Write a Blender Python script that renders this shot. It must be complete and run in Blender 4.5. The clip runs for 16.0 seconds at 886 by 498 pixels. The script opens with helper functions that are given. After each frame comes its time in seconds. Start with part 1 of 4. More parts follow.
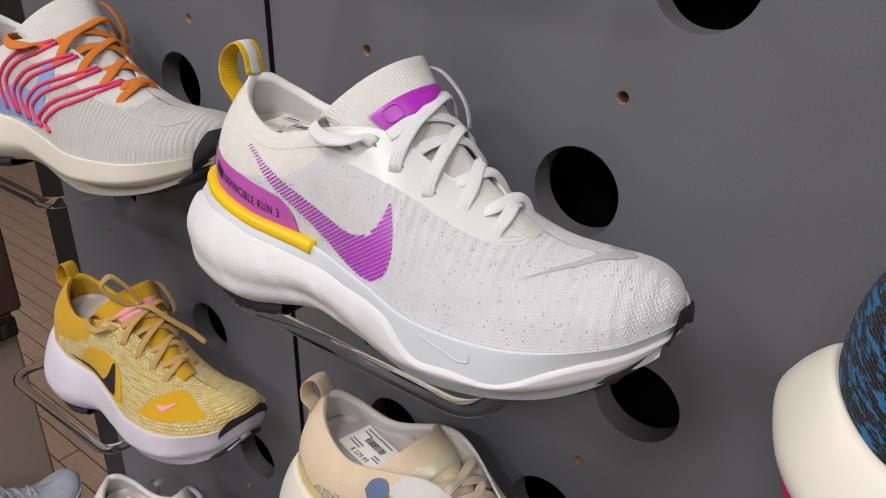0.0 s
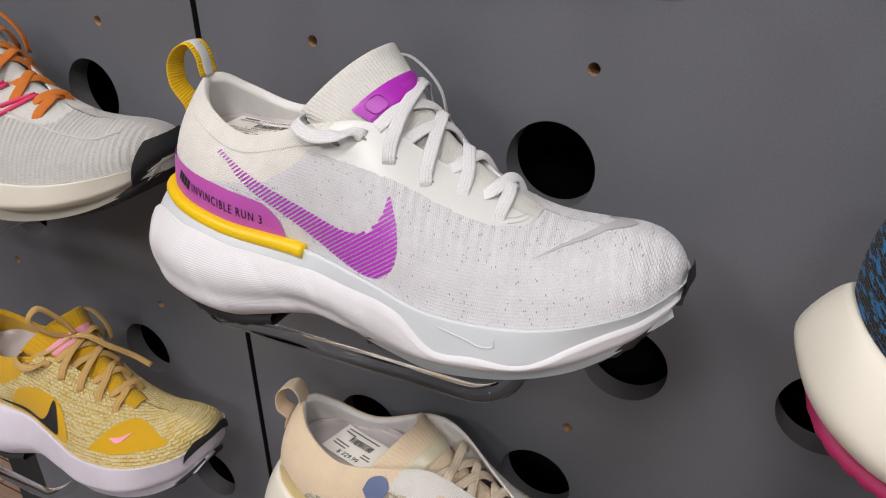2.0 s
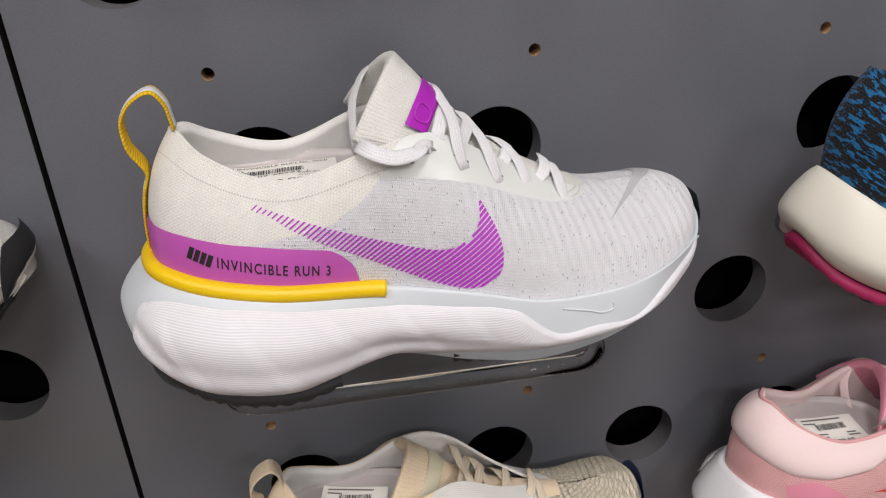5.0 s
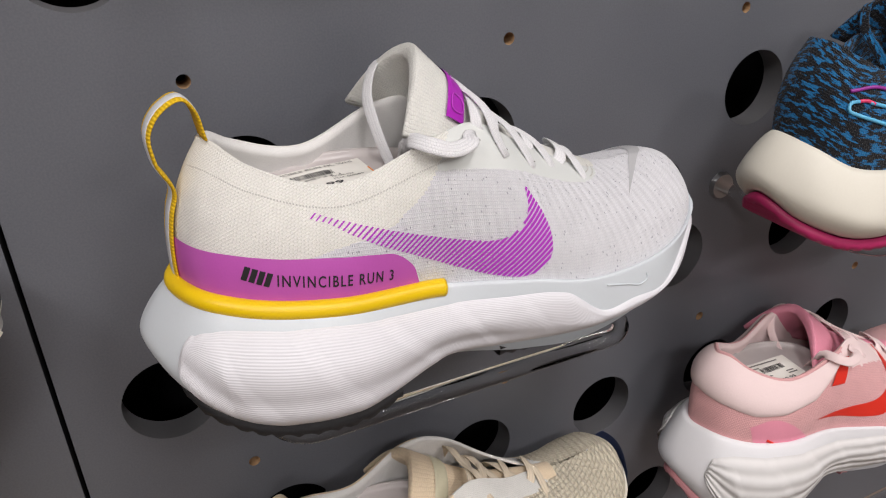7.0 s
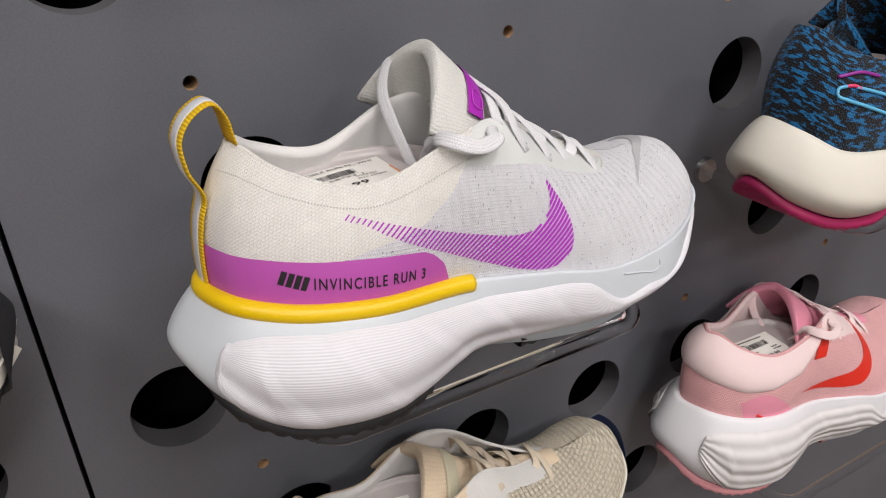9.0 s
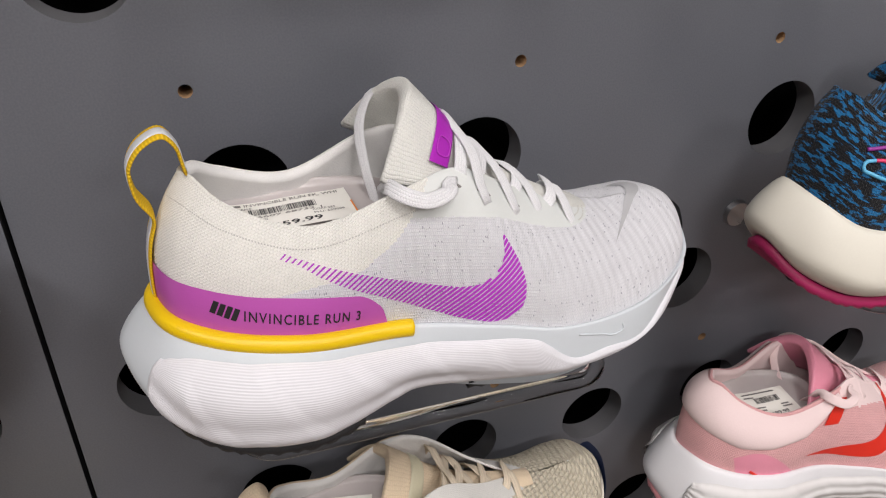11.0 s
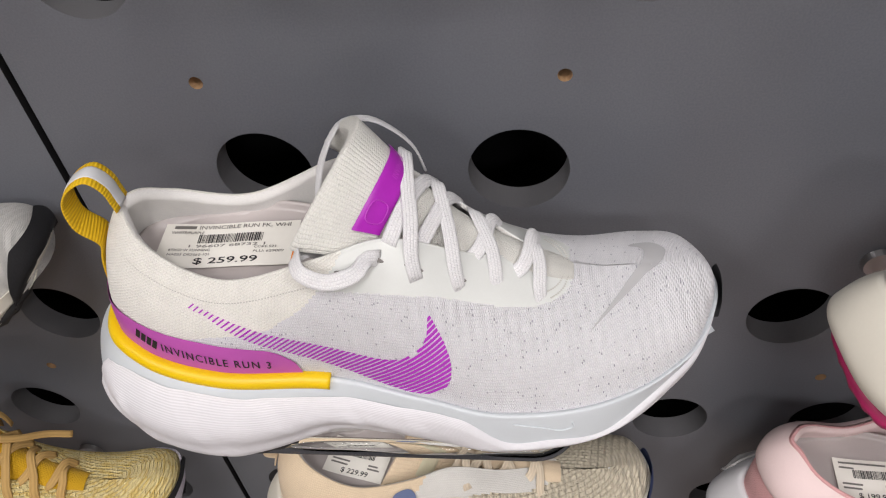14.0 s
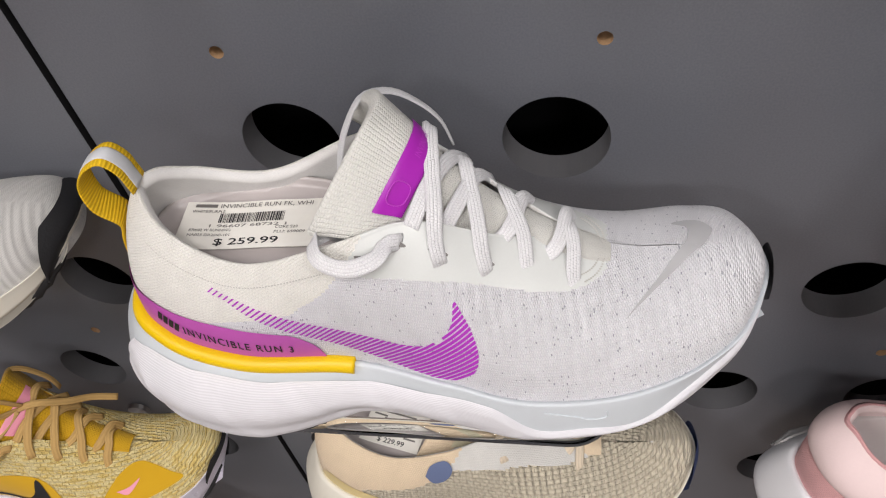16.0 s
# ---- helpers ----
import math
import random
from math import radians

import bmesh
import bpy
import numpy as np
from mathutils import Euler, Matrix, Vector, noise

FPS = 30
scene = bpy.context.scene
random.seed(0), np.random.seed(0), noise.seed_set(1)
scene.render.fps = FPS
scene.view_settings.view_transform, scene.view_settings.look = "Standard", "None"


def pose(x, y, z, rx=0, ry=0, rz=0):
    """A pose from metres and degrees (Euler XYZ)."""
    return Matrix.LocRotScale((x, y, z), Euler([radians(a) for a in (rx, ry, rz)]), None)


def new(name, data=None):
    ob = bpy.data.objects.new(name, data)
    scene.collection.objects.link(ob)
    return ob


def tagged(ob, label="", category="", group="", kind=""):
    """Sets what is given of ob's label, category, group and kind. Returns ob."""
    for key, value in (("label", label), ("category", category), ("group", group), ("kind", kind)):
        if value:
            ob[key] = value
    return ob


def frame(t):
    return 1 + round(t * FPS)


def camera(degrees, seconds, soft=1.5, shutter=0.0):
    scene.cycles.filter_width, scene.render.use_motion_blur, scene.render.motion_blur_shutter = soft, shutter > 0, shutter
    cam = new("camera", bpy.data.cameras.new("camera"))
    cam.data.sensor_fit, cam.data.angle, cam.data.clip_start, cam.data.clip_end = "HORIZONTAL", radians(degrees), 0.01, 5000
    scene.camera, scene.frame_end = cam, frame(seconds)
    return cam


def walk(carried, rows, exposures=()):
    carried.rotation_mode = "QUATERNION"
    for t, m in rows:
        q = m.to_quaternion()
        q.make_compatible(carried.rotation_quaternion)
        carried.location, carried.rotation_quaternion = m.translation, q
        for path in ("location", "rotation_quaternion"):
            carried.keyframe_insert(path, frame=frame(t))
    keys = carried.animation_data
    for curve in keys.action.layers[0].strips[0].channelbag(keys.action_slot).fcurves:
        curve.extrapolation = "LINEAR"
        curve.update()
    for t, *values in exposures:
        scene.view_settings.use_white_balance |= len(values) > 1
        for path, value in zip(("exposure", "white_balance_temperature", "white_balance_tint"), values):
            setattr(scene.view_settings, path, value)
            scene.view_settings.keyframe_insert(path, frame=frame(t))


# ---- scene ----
cam = camera(61.3, 16.0, soft=1.15)
METRES = 0.7757
BASE = pose(0.3553, -0.3699, 1.4498, -25.988, -0.880, 38.277)
ROWS = [
    (0.0, 0.0, 0.0, 0.0, -0.0, -0.0, 0.0),
    (0.5, -0.0031, -0.002, -0.0006, -0.86, -0.29, 0.52),
    (1.0, -0.0127, -0.0018, 0.0002, -2.39, -0.68, 1.72),
    (1.5, -0.0348, 0.0062, 0.0008, -5.04, -1.19, 3.74),
    (2.0, -0.0743, 0.0125, 0.008, -8.96, -1.86, 6.45),
    (2.5, -0.1257, 0.0212, 0.0181, -14.0, -2.59, 9.48),
    (3.0, -0.1825, 0.0366, 0.0292, -20.13, -3.59, 12.55),
    (3.5, -0.2345, 0.0551, 0.0394, -26.34, -4.67, 15.46),
    (6.0, -0.3966, 0.2175, 0.1035, -54.05, -12.76, 23.61),
    (6.5, -0.4114, 0.2424, 0.1147, -57.81, -14.3, 24.33),
    (7.0, -0.4179, 0.2657, 0.1256, -60.89, -15.71, 25.08),
    (7.5, -0.4299, 0.288, 0.1381, -63.32, -17.01, 25.71),
    (8.0, -0.4366, 0.302, 0.1463, -65.1, -18.03, 26.12),
    (8.5, -0.4363, 0.304, 0.1482, -66.11, -18.65, 26.27),
    (11.0, -0.3745, 0.2178, 0.1633, -55.23, -18.16, 20.86),
    (11.5, -0.335, 0.1866, 0.1718, -50.29, -18.39, 19.13),
    (12.0, -0.291, 0.1591, 0.1823, -45.1, -19.14, 17.95),
    (12.5, -0.244, 0.1385, 0.1854, -40.13, -20.09, 17.51),
    (13.0, -0.2033, 0.1241, 0.1969, -35.64, -21.41, 17.59),
    (13.5, -0.1701, 0.1191, 0.2064, -32.23, -22.49, 18.14),
    (14.0, -0.147, 0.1231, 0.2128, -29.32, -23.68, 18.77),
    (14.5, -0.129, 0.1346, 0.2172, -27.54, -25.02, 19.3),
    (15.0, -0.1214, 0.1403, 0.2184, -26.38, -25.75, 19.86),
    (15.5, -0.1179, 0.1415, 0.218, -25.72, -26.29, 20.28),
    (16.0, -0.1191, 0.1407, 0.2158, -25.43, -26.5, 20.52),
]
walk(cam, [(t, BASE @ pose(METRES * x, METRES * y, METRES * z, 90 + pitch, roll, yaw)) for t, x, y, z, yaw, pitch, roll in ROWS])

# ---- light ----
world = bpy.data.worlds.new("world")
scene.world = world
world.use_nodes = True
world.node_tree.nodes["Background"].inputs[0].default_value = (0.75, 0.82, 1.0, 1)
world.node_tree.nodes["Background"].inputs[1].default_value = 0.12


def ceiling_lamp(x, y, z, w, d, power, warm=(1.0, 0.95, 0.945), name="ceiling_lamp"):
    data = bpy.data.lights.new(name, "AREA")
    data.shape, data.size, data.size_y, data.energy, data.color = "RECTANGLE", w, d, power, warm
    ob = new(name, data)
    ob.matrix_world = pose(x, y, z)
    return ob


LIGHTS = [(-1.3, -1.3, 22.5), (0.2, -1.3, 22.5), (1.7, -1.3, 22.5), (-0.8, -2.9, 31.0), (1.0, -2.9, 31.0)]
for lx, ly, power in LIGHTS:
    ceiling_lamp(lx, ly, 3.13, 0.6, 0.6, power)

# ---- materials ----


def nodes_of(name, rough=0.5, metal=0.0, spec=0.5):
    m = bpy.data.materials.new(name)
    m.use_nodes = True
    nt = m.node_tree
    b = nt.nodes["Principled BSDF"]
    b.inputs["Roughness"].default_value = rough
    b.inputs["Metallic"].default_value = metal
    b.inputs["Specular IOR Level"].default_value = spec
    return m, nt, b


def add(nt, kind, **values):
    n = nt.nodes.new(kind)
    for key, value in values.items():
        n.inputs[key.replace("_", " ")].default_value = value
    return n


def coords(nt, kind="Object", scale=(1, 1, 1), rot=(0, 0, 0)):
    tc = nt.nodes.new("ShaderNodeTexCoord")
    mp = nt.nodes.new("ShaderNodeMapping")
    mp.inputs["Scale"].default_value = scale
    mp.inputs["Rotation"].default_value = rot
    nt.links.new(tc.outputs[kind], mp.inputs["Vector"])
    return mp.outputs["Vector"]


def ramp(nt, src, stops):
    r = nt.nodes.new("ShaderNodeValToRGB")
    while len(r.color_ramp.elements) < len(stops):
        r.color_ramp.elements.new(0.5)
    for e, (p, c) in zip(r.color_ramp.elements, stops):
        e.position, e.color = p, (*c, 1) if len(c) == 3 else c
    nt.links.new(src, r.inputs["Fac"])
    return r.outputs["Color"]


def mixed(nt, fac, a, b, mode="MIX"):
    n = nt.nodes.new("ShaderNodeMix")
    n.data_type, n.blend_type = "RGBA", mode
    for sock, v in ((n.inputs["Factor"], fac), (n.inputs["A"], a), (n.inputs["B"], b)):
        if hasattr(v, "is_linked"):
            nt.links.new(v, sock)
        elif isinstance(v, (int, float)):
            sock.default_value = v
        else:
            sock.default_value = (*v, 1)
    return n.outputs["Result"]


def math_node(nt, op, a, b=None, c=None):
    n = nt.nodes.new("ShaderNodeMath")
    n.operation = op
    for sock, v in zip(n.inputs, (a, b, c)):
        if v is None:
            continue
        if hasattr(v, "is_linked"):
            nt.links.new(v, sock)
        else:
            sock.default_value = v
    return n.outputs[0]


def bump(nt, b, height, strength, dist=0.001):
    n = nt.nodes.new("ShaderNodeBump")
    n.inputs["Strength"].default_value = strength
    n.inputs["Distance"].default_value = dist
    nt.links.new(height, n.inputs["Height"])
    nt.links.new(n.outputs["Normal"], b.inputs["Normal"])


def surface(name, color, rough=0.5, metal=0.0, spec=0.5, vary=0.08, scale=60, relief=0.1, dist=0.0005, sss=0.0):
    """A plain surface with stains at a large and grain at a small scale."""
    m, nt, b = nodes_of(name, rough, metal, spec)
    v = coords(nt)
    big = add(nt, "ShaderNodeTexNoise", Scale=scale * 0.25, Detail=4.0)
    fine = add(nt, "ShaderNodeTexNoise", Scale=scale * 12, Detail=3.0)
    for n in (big, fine):
        nt.links.new(v, n.inputs["Vector"])
    lo, hi = tuple(c * (1 - vary) for c in color), tuple(min(1, c * (1 + vary)) for c in color)
    c1 = ramp(nt, big.outputs["Fac"], [(0.3, lo), (0.7, hi)])
    c2 = mixed(nt, 0.25, c1, ramp(nt, fine.outputs["Fac"], [(0.3, lo), (0.7, hi)]))
    nt.links.new(c2, b.inputs["Base Color"])
    r = nt.nodes.new("ShaderNodeMapRange")
    r.inputs["To Min"].default_value, r.inputs["To Max"].default_value = rough * 0.85, min(1, rough * 1.15)
    nt.links.new(big.outputs["Fac"], r.inputs["Value"])
    nt.links.new(r.outputs["Result"], b.inputs["Roughness"])
    bump(nt, b, fine.outputs["Fac"], relief, dist)
    if sss:
        b.inputs["Subsurface Weight"].default_value = sss
        b.inputs["Subsurface Radius"].default_value = (0.004, 0.004, 0.004)
        b.inputs["Subsurface Scale"].default_value = 0.5
    return m


def knit(name, base, gap, stitch=(0.0022, 0.0013), fleck=None, fleck_cover=0.0, rows=0.0, relief=0.6, rough=0.9, blotch=None, dist=0.0005, gap_mix=0.6, cover=0.46, turn=0.0):
    """A knitted or woven cloth: stitches laid along the UV map, which is in metres; flecks of another yarn, ribbed rows."""
    m, nt, b = nodes_of(name, rough, 0, 0.2)
    b.inputs["Sheen Weight"].default_value = 0.15
    uv = coords(nt, "UV", rot=(0, 0, turn))
    wob = add(nt, "ShaderNodeTexNoise", Scale=400.0, Detail=2.0)
    nt.links.new(uv, wob.inputs["Vector"])
    shift = nt.nodes.new("ShaderNodeVectorMath")
    shift.operation = "SCALE"
    shift.inputs["Scale"].default_value = stitch[1] * 0.6
    nt.links.new(wob.outputs["Color"], shift.inputs[0])
    moved = nt.nodes.new("ShaderNodeVectorMath")
    nt.links.new(uv, moved.inputs[0])
    nt.links.new(shift.outputs[0], moved.inputs[1])
    brick = add(nt, "ShaderNodeTexBrick", Scale=1.0, Mortar_Size=stitch[1] * 0.26, Mortar_Smooth=1.0, Brick_Width=stitch[0], Row_Height=stitch[1])
    nt.links.new(moved.outputs[0], brick.inputs["Vector"])
    height = math_node(nt, "SUBTRACT", 1.0, brick.outputs["Fac"])
    col = mixed(nt, math_node(nt, "MULTIPLY", brick.outputs["Fac"], gap_mix), base, gap)
    soft = add(nt, "ShaderNodeTexNoise", Scale=90.0, Detail=3.0)
    nt.links.new(uv, soft.inputs["Vector"])
    col = mixed(nt, 0.35, col, ramp(nt, soft.outputs["Fac"], [(0.3, tuple(c * 0.82 for c in base)), (0.7, base)]), "MIX")
    if blotch:
        mp = coords(nt, "UV", (1, 3.0, 1))
        cl = add(nt, "ShaderNodeTexNoise", Scale=110.0, Detail=4.0, Roughness=0.65)
        nt.links.new(mp, cl.inputs["Vector"])
        col = mixed(nt, ramp(nt, cl.outputs["Fac"], [(cover, (0, 0, 0)), (cover + 0.05, (1, 1, 1))]), col, blotch)
    if rows:
        sep = nt.nodes.new("ShaderNodeSeparateXYZ")
        nt.links.new(uv, sep.inputs[0])
        wave = math_node(nt, "SINE", math_node(nt, "MULTIPLY", sep.outputs["X"], 6.2832 / rows))
        height = math_node(nt, "ADD", height, math_node(nt, "MULTIPLY", wave, 0.8))
    if fleck:
        mp = coords(nt, "UV", (1100.0, 560.0, 1))
        vor = add(nt, "ShaderNodeTexVoronoi", Scale=1.0)
        nt.links.new(mp, vor.inputs["Vector"])
        sep2 = nt.nodes.new("ShaderNodeSeparateColor")
        nt.links.new(vor.outputs["Color"], sep2.inputs[0])
        pick = math_node(nt, "LESS_THAN", sep2.outputs[0], fleck_cover)
        near = math_node(nt, "LESS_THAN", vor.outputs["Distance"], 0.34)
        col = mixed(nt, math_node(nt, "MULTIPLY", math_node(nt, "MULTIPLY", pick, near), 0.85), col, fleck)
        height = math_node(nt, "SUBTRACT", height, math_node(nt, "MULTIPLY", math_node(nt, "MULTIPLY", pick, near), 0.8))
    fuzz = add(nt, "ShaderNodeTexNoise", Scale=1500.0, Detail=3.0, Roughness=0.7)
    nt.links.new(uv, fuzz.inputs["Vector"])
    col = mixed(nt, 1.0, col, ramp(nt, fuzz.outputs["Fac"], [(0.32, (0.86, 0.86, 0.88)), (0.52, (1, 1, 1))]), "MULTIPLY")
    height = math_node(nt, "ADD", height, fuzz.outputs["Fac"])
    nt.links.new(col, b.inputs["Base Color"])
    bump(nt, b, height, relief, dist)
    return m


def ribbed(name, color, pitch, axis="Y", rough=0.45, relief=0.5, dist=0.0004, dark=0.85):
    """Moulded or woven ribs along the UV map, which is in metres."""
    m, nt, b = nodes_of(name, rough, 0, 0.35)
    uv = coords(nt, "UV")
    sep = nt.nodes.new("ShaderNodeSeparateXYZ")
    nt.links.new(uv, sep.inputs[0])
    wave = math_node(nt, "SINE", math_node(nt, "MULTIPLY", sep.outputs[axis], 6.2832 / pitch))
    h = math_node(nt, "MULTIPLY_ADD", wave, 0.5, 0.5)
    n = add(nt, "ShaderNodeTexNoise", Scale=120.0, Detail=3.0)
    nt.links.new(uv, n.inputs["Vector"])
    c = mixed(nt, h, tuple(v * dark for v in color), color)
    c = mixed(nt, 0.2, c, ramp(nt, n.outputs["Fac"], [(0.3, tuple(v * 0.85 for v in color)), (0.7, color)]))
    nt.links.new(c, b.inputs["Base Color"])
    bump(nt, b, h, relief, dist)
    return m


def laminate():
    """The grey melamine face of the wall boards: satin, a little dusty and finger-marked."""
    m, nt, b = nodes_of("grey_laminate", 0.34, 0, 0.5)
    v = coords(nt)
    big = add(nt, "ShaderNodeTexNoise", Scale=5.0, Detail=5.0)
    fine = add(nt, "ShaderNodeTexNoise", Scale=900.0, Detail=2.0)
    for n in (big, fine):
        nt.links.new(v, n.inputs["Vector"])
    c = ramp(nt, big.outputs["Fac"], [(0.3, (0.118, 0.125, 0.143)), (0.7, (0.140, 0.147, 0.167))])
    c = mixed(nt, 0.2, c, ramp(nt, fine.outputs["Fac"], [(0.35, (0.08, 0.083, 0.093)), (0.65, (0.162, 0.166, 0.182))]))
    nt.links.new(c, b.inputs["Base Color"])
    r = nt.nodes.new("ShaderNodeMapRange")
    r.inputs["To Min"].default_value, r.inputs["To Max"].default_value = 0.3, 0.42
    nt.links.new(big.outputs["Fac"], r.inputs["Value"])
    nt.links.new(r.outputs["Result"], b.inputs["Roughness"])
    bump(nt, b, fine.outputs["Fac"], 0.08, 0.0003)
    return m


def acrylic_material():
    m, nt, b = nodes_of("clear_acrylic", 0.04, 0, 0.5)
    b.inputs["Transmission Weight"].default_value = 1.0
    b.inputs["IOR"].default_value = 1.17
    b.inputs["Base Color"].default_value = (0.98, 0.99, 0.99, 1)
    return m


def planks():
    m, nt, b = nodes_of("floor_planks", 0.45, 0, 0.4)
    info = nt.nodes.new("ShaderNodeObjectInfo")
    v = coords(nt, "Object", (3, 40, 3))
    n = add(nt, "ShaderNodeTexNoise", Scale=3.0, Detail=6.0)
    nt.links.new(v, n.inputs["Vector"])
    c = ramp(nt, n.outputs["Fac"], [(0.3, (0.50, 0.33, 0.24)), (0.7, (0.68, 0.48, 0.36))])
    c = mixed(nt, math_node(nt, "MULTIPLY", info.outputs["Random"], 0.4), c, (0.62, 0.44, 0.33))
    nt.links.new(c, b.inputs["Base Color"])
    bump(nt, b, n.outputs["Fac"], 0.15, 0.001)
    return m


LAMINATE, ACRYLIC, PLANK = laminate(), acrylic_material(), planks()
BOARD_CORE = surface("raw_board_core", (0.40, 0.25, 0.13), 0.85, vary=0.2, scale=200, relief=0.4)
# darkness of the space behind the holes, put in as near-black colour
VOID = surface("dark_void", (0.006, 0.006, 0.007), 0.9, spec=0.1)
HOLE_EDGE = surface("painted_hole_edge", (0.13, 0.13, 0.137), 0.55)
EDGE_BLACK = surface("black_edge_band", (0.012, 0.012, 0.013), 0.5)
METAL = surface("brushed_steel", (0.45, 0.45, 0.46), 0.3, 1.0, vary=0.05)
PAPER = surface("label_paper", (0.80, 0.78, 0.72), 0.6, vary=0.04, scale=40)
INK = surface("printed_ink", (0.015, 0.015, 0.017), 0.6)
GREYINK = surface("faint_ink", (0.16, 0.15, 0.14), 0.6)
ORANGE_PAPER = surface("orange_paper", (0.8, 0.25, 0.03), 0.6)
WHITE_WALL = surface("white_wall_paint", (0.72, 0.71, 0.69), 0.7, scale=5)
CEIL = surface("ceiling_paint", (0.7, 0.7, 0.69), 0.8, scale=4)
BROWN = surface("brown_fascia", (0.085, 0.05, 0.038), 0.35, scale=8)
TAUPE = surface("taupe_fascia", (0.40, 0.32, 0.27), 0.4, scale=8)
INSERT = surface("frosted_plastic_insert", (0.46, 0.42, 0.41), 0.3, vary=0.04, relief=0.03)

# ---- building helpers ----


def finish(name, me, mats, parent=None, label="", smooth=True):
    for m in mats if isinstance(mats, (list, tuple)) else [mats]:
        me.materials.append(m)
    if smooth:
        me.shade_smooth()
    ob = new(name, me)
    if parent:
        ob.parent = parent
    if label:
        ob["label"] = label
    return ob


def part(name, bm, mat, parent=None, label="", smooth=True):
    me = bpy.data.meshes.new(name)
    bm.normal_update()
    bm.to_mesh(me)
    bm.free()
    return finish(name, me, mat, parent, label, smooth)


def spline(xs, ys):
    """A smooth curve through keys (cubic, with slopes from the neighbours)."""
    xs, ys = np.array(xs, float), np.array(ys, float)
    d = np.diff(ys) / np.diff(xs)
    h = np.diff(xs)
    m = np.empty_like(ys)
    m[0], m[-1] = d[0], d[-1]
    m[1:-1] = (d[:-1] * h[1:] + d[1:] * h[:-1]) / (h[:-1] + h[1:])

    def at(t):
        t = np.clip(np.asarray(t, float), xs[0], xs[-1])
        i = np.clip(np.searchsorted(xs, t, side="right") - 1, 0, len(xs) - 2)
        k = (t - xs[i]) / h[i]
        return ((2 * k**3 - 3 * k**2 + 1) * ys[i] + (k**3 - 2 * k**2 + k) * h[i] * m[i]
                + (-2 * k**3 + 3 * k**2) * ys[i + 1] + (k**3 - k**2) * h[i] * m[i + 1])
    return at


def through_points(pts, n):
    """n points of a smooth line through a few."""
    p = np.array(pts, float)
    s = np.concatenate([[0], np.cumsum(np.linalg.norm(np.diff(p, axis=0), axis=1))])
    t = np.linspace(0, s[-1], n)
    return np.stack([spline(s, p[:, i])(t) for i in range(p.shape[1])], 1)


def sheet(P, close_u=False, close_v=False, flip=False, uv=None):
    """A mesh over a grid of points P[i][j], with a UV map in metres."""
    P = np.asarray(P, float)
    nu, nv = P.shape[:2]
    me = bpy.data.meshes.new("sheet")
    faces = []
    for i in range(nu if close_u else nu - 1):
        for j in range(nv if close_v else nv - 1):
            q = (i * nv + j, ((i + 1) % nu) * nv + j, ((i + 1) % nu) * nv + (j + 1) % nv, i * nv + (j + 1) % nv)
            faces.append(q[::-1] if flip else q)
    me.from_pydata(P.reshape(-1, 3).tolist(), [], faces)
    if uv is None:
        du = np.linalg.norm(np.diff(P, axis=0), axis=2)[:, nv // 3]
        dv = np.linalg.norm(np.diff(P, axis=1), axis=2).mean(0)
        us, vs = np.concatenate([[0], np.cumsum(du)]), np.concatenate([[0], np.cumsum(dv)])
        uv = np.stack(np.meshgrid(us, vs, indexing="ij"), 2)
    flat = np.asarray(uv).reshape(-1, 2)
    layer = me.uv_layers.new(name="UVMap")
    idx = np.empty(len(me.loops), dtype=np.int32)
    me.loops.foreach_get("vertex_index", idx)
    layer.data.foreach_set("uv", flat[idx].astype(np.float32).ravel())
    me.update()
    return me


def frames_along(path, up):
    """Tangent, side and normal at each point of a line."""
    t = np.gradient(path, axis=0)
    t /= np.linalg.norm(t, axis=1)[:, None] + 1e-12
    u = np.asarray(up, float)
    u = np.broadcast_to(u, path.shape) if u.ndim == 1 else u
    side = np.cross(t, u)
    side /= np.linalg.norm(side, axis=1)[:, None] + 1e-12
    return t, side, np.cross(side, t)


def ribbon(path, up, width, thick, k=10, taper=False):
    """A flat woven band of rounded section along a line; up: its flat face's normal."""
    path = np.asarray(path, float)
    _, side, nor = frames_along(path, up)
    ang = np.linspace(0, 2 * np.pi, k, endpoint=False)
    cx = np.sign(np.cos(ang)) * np.abs(np.cos(ang)) ** 0.6 * width / 2
    cz = np.sign(np.sin(ang)) * np.abs(np.sin(ang)) ** 0.8 * thick / 2
    sc = np.ones(len(path))
    if taper:
        sc[[0, -1]] = 0.6
    P = path[:, None, :] + sc[:, None, None] * (cx[None, :, None] * side[:, None, :] + cz[None, :, None] * nor[:, None, :])
    s = np.concatenate([[0], np.cumsum(np.linalg.norm(np.diff(path, axis=0), axis=1))])
    uv = np.stack(np.meshgrid(s, ang / 6.2832 * 2.4 * width, indexing="ij"), 2)
    return capped(P, uv)


def capped(P, uv=None):
    me = sheet(P, close_v=True, uv=uv)
    nu, nv = P.shape[:2]
    bm = bmesh.new()
    bm.from_mesh(me)
    bm.verts.ensure_lookup_table()
    bm.faces.new([bm.verts[j] for j in range(nv)])
    bm.faces.new([bm.verts[(nu - 1) * nv + j] for j in reversed(range(nv))])
    bmesh.ops.recalc_face_normals(bm, faces=bm.faces)
    bm.to_mesh(me)
    bm.free()
    return me


def tube(path, r, k=12):
    path = np.asarray(path, float)
    up = (0.013, 0.021, 1.0)
    return capped(round_tube(path, r, k, up))


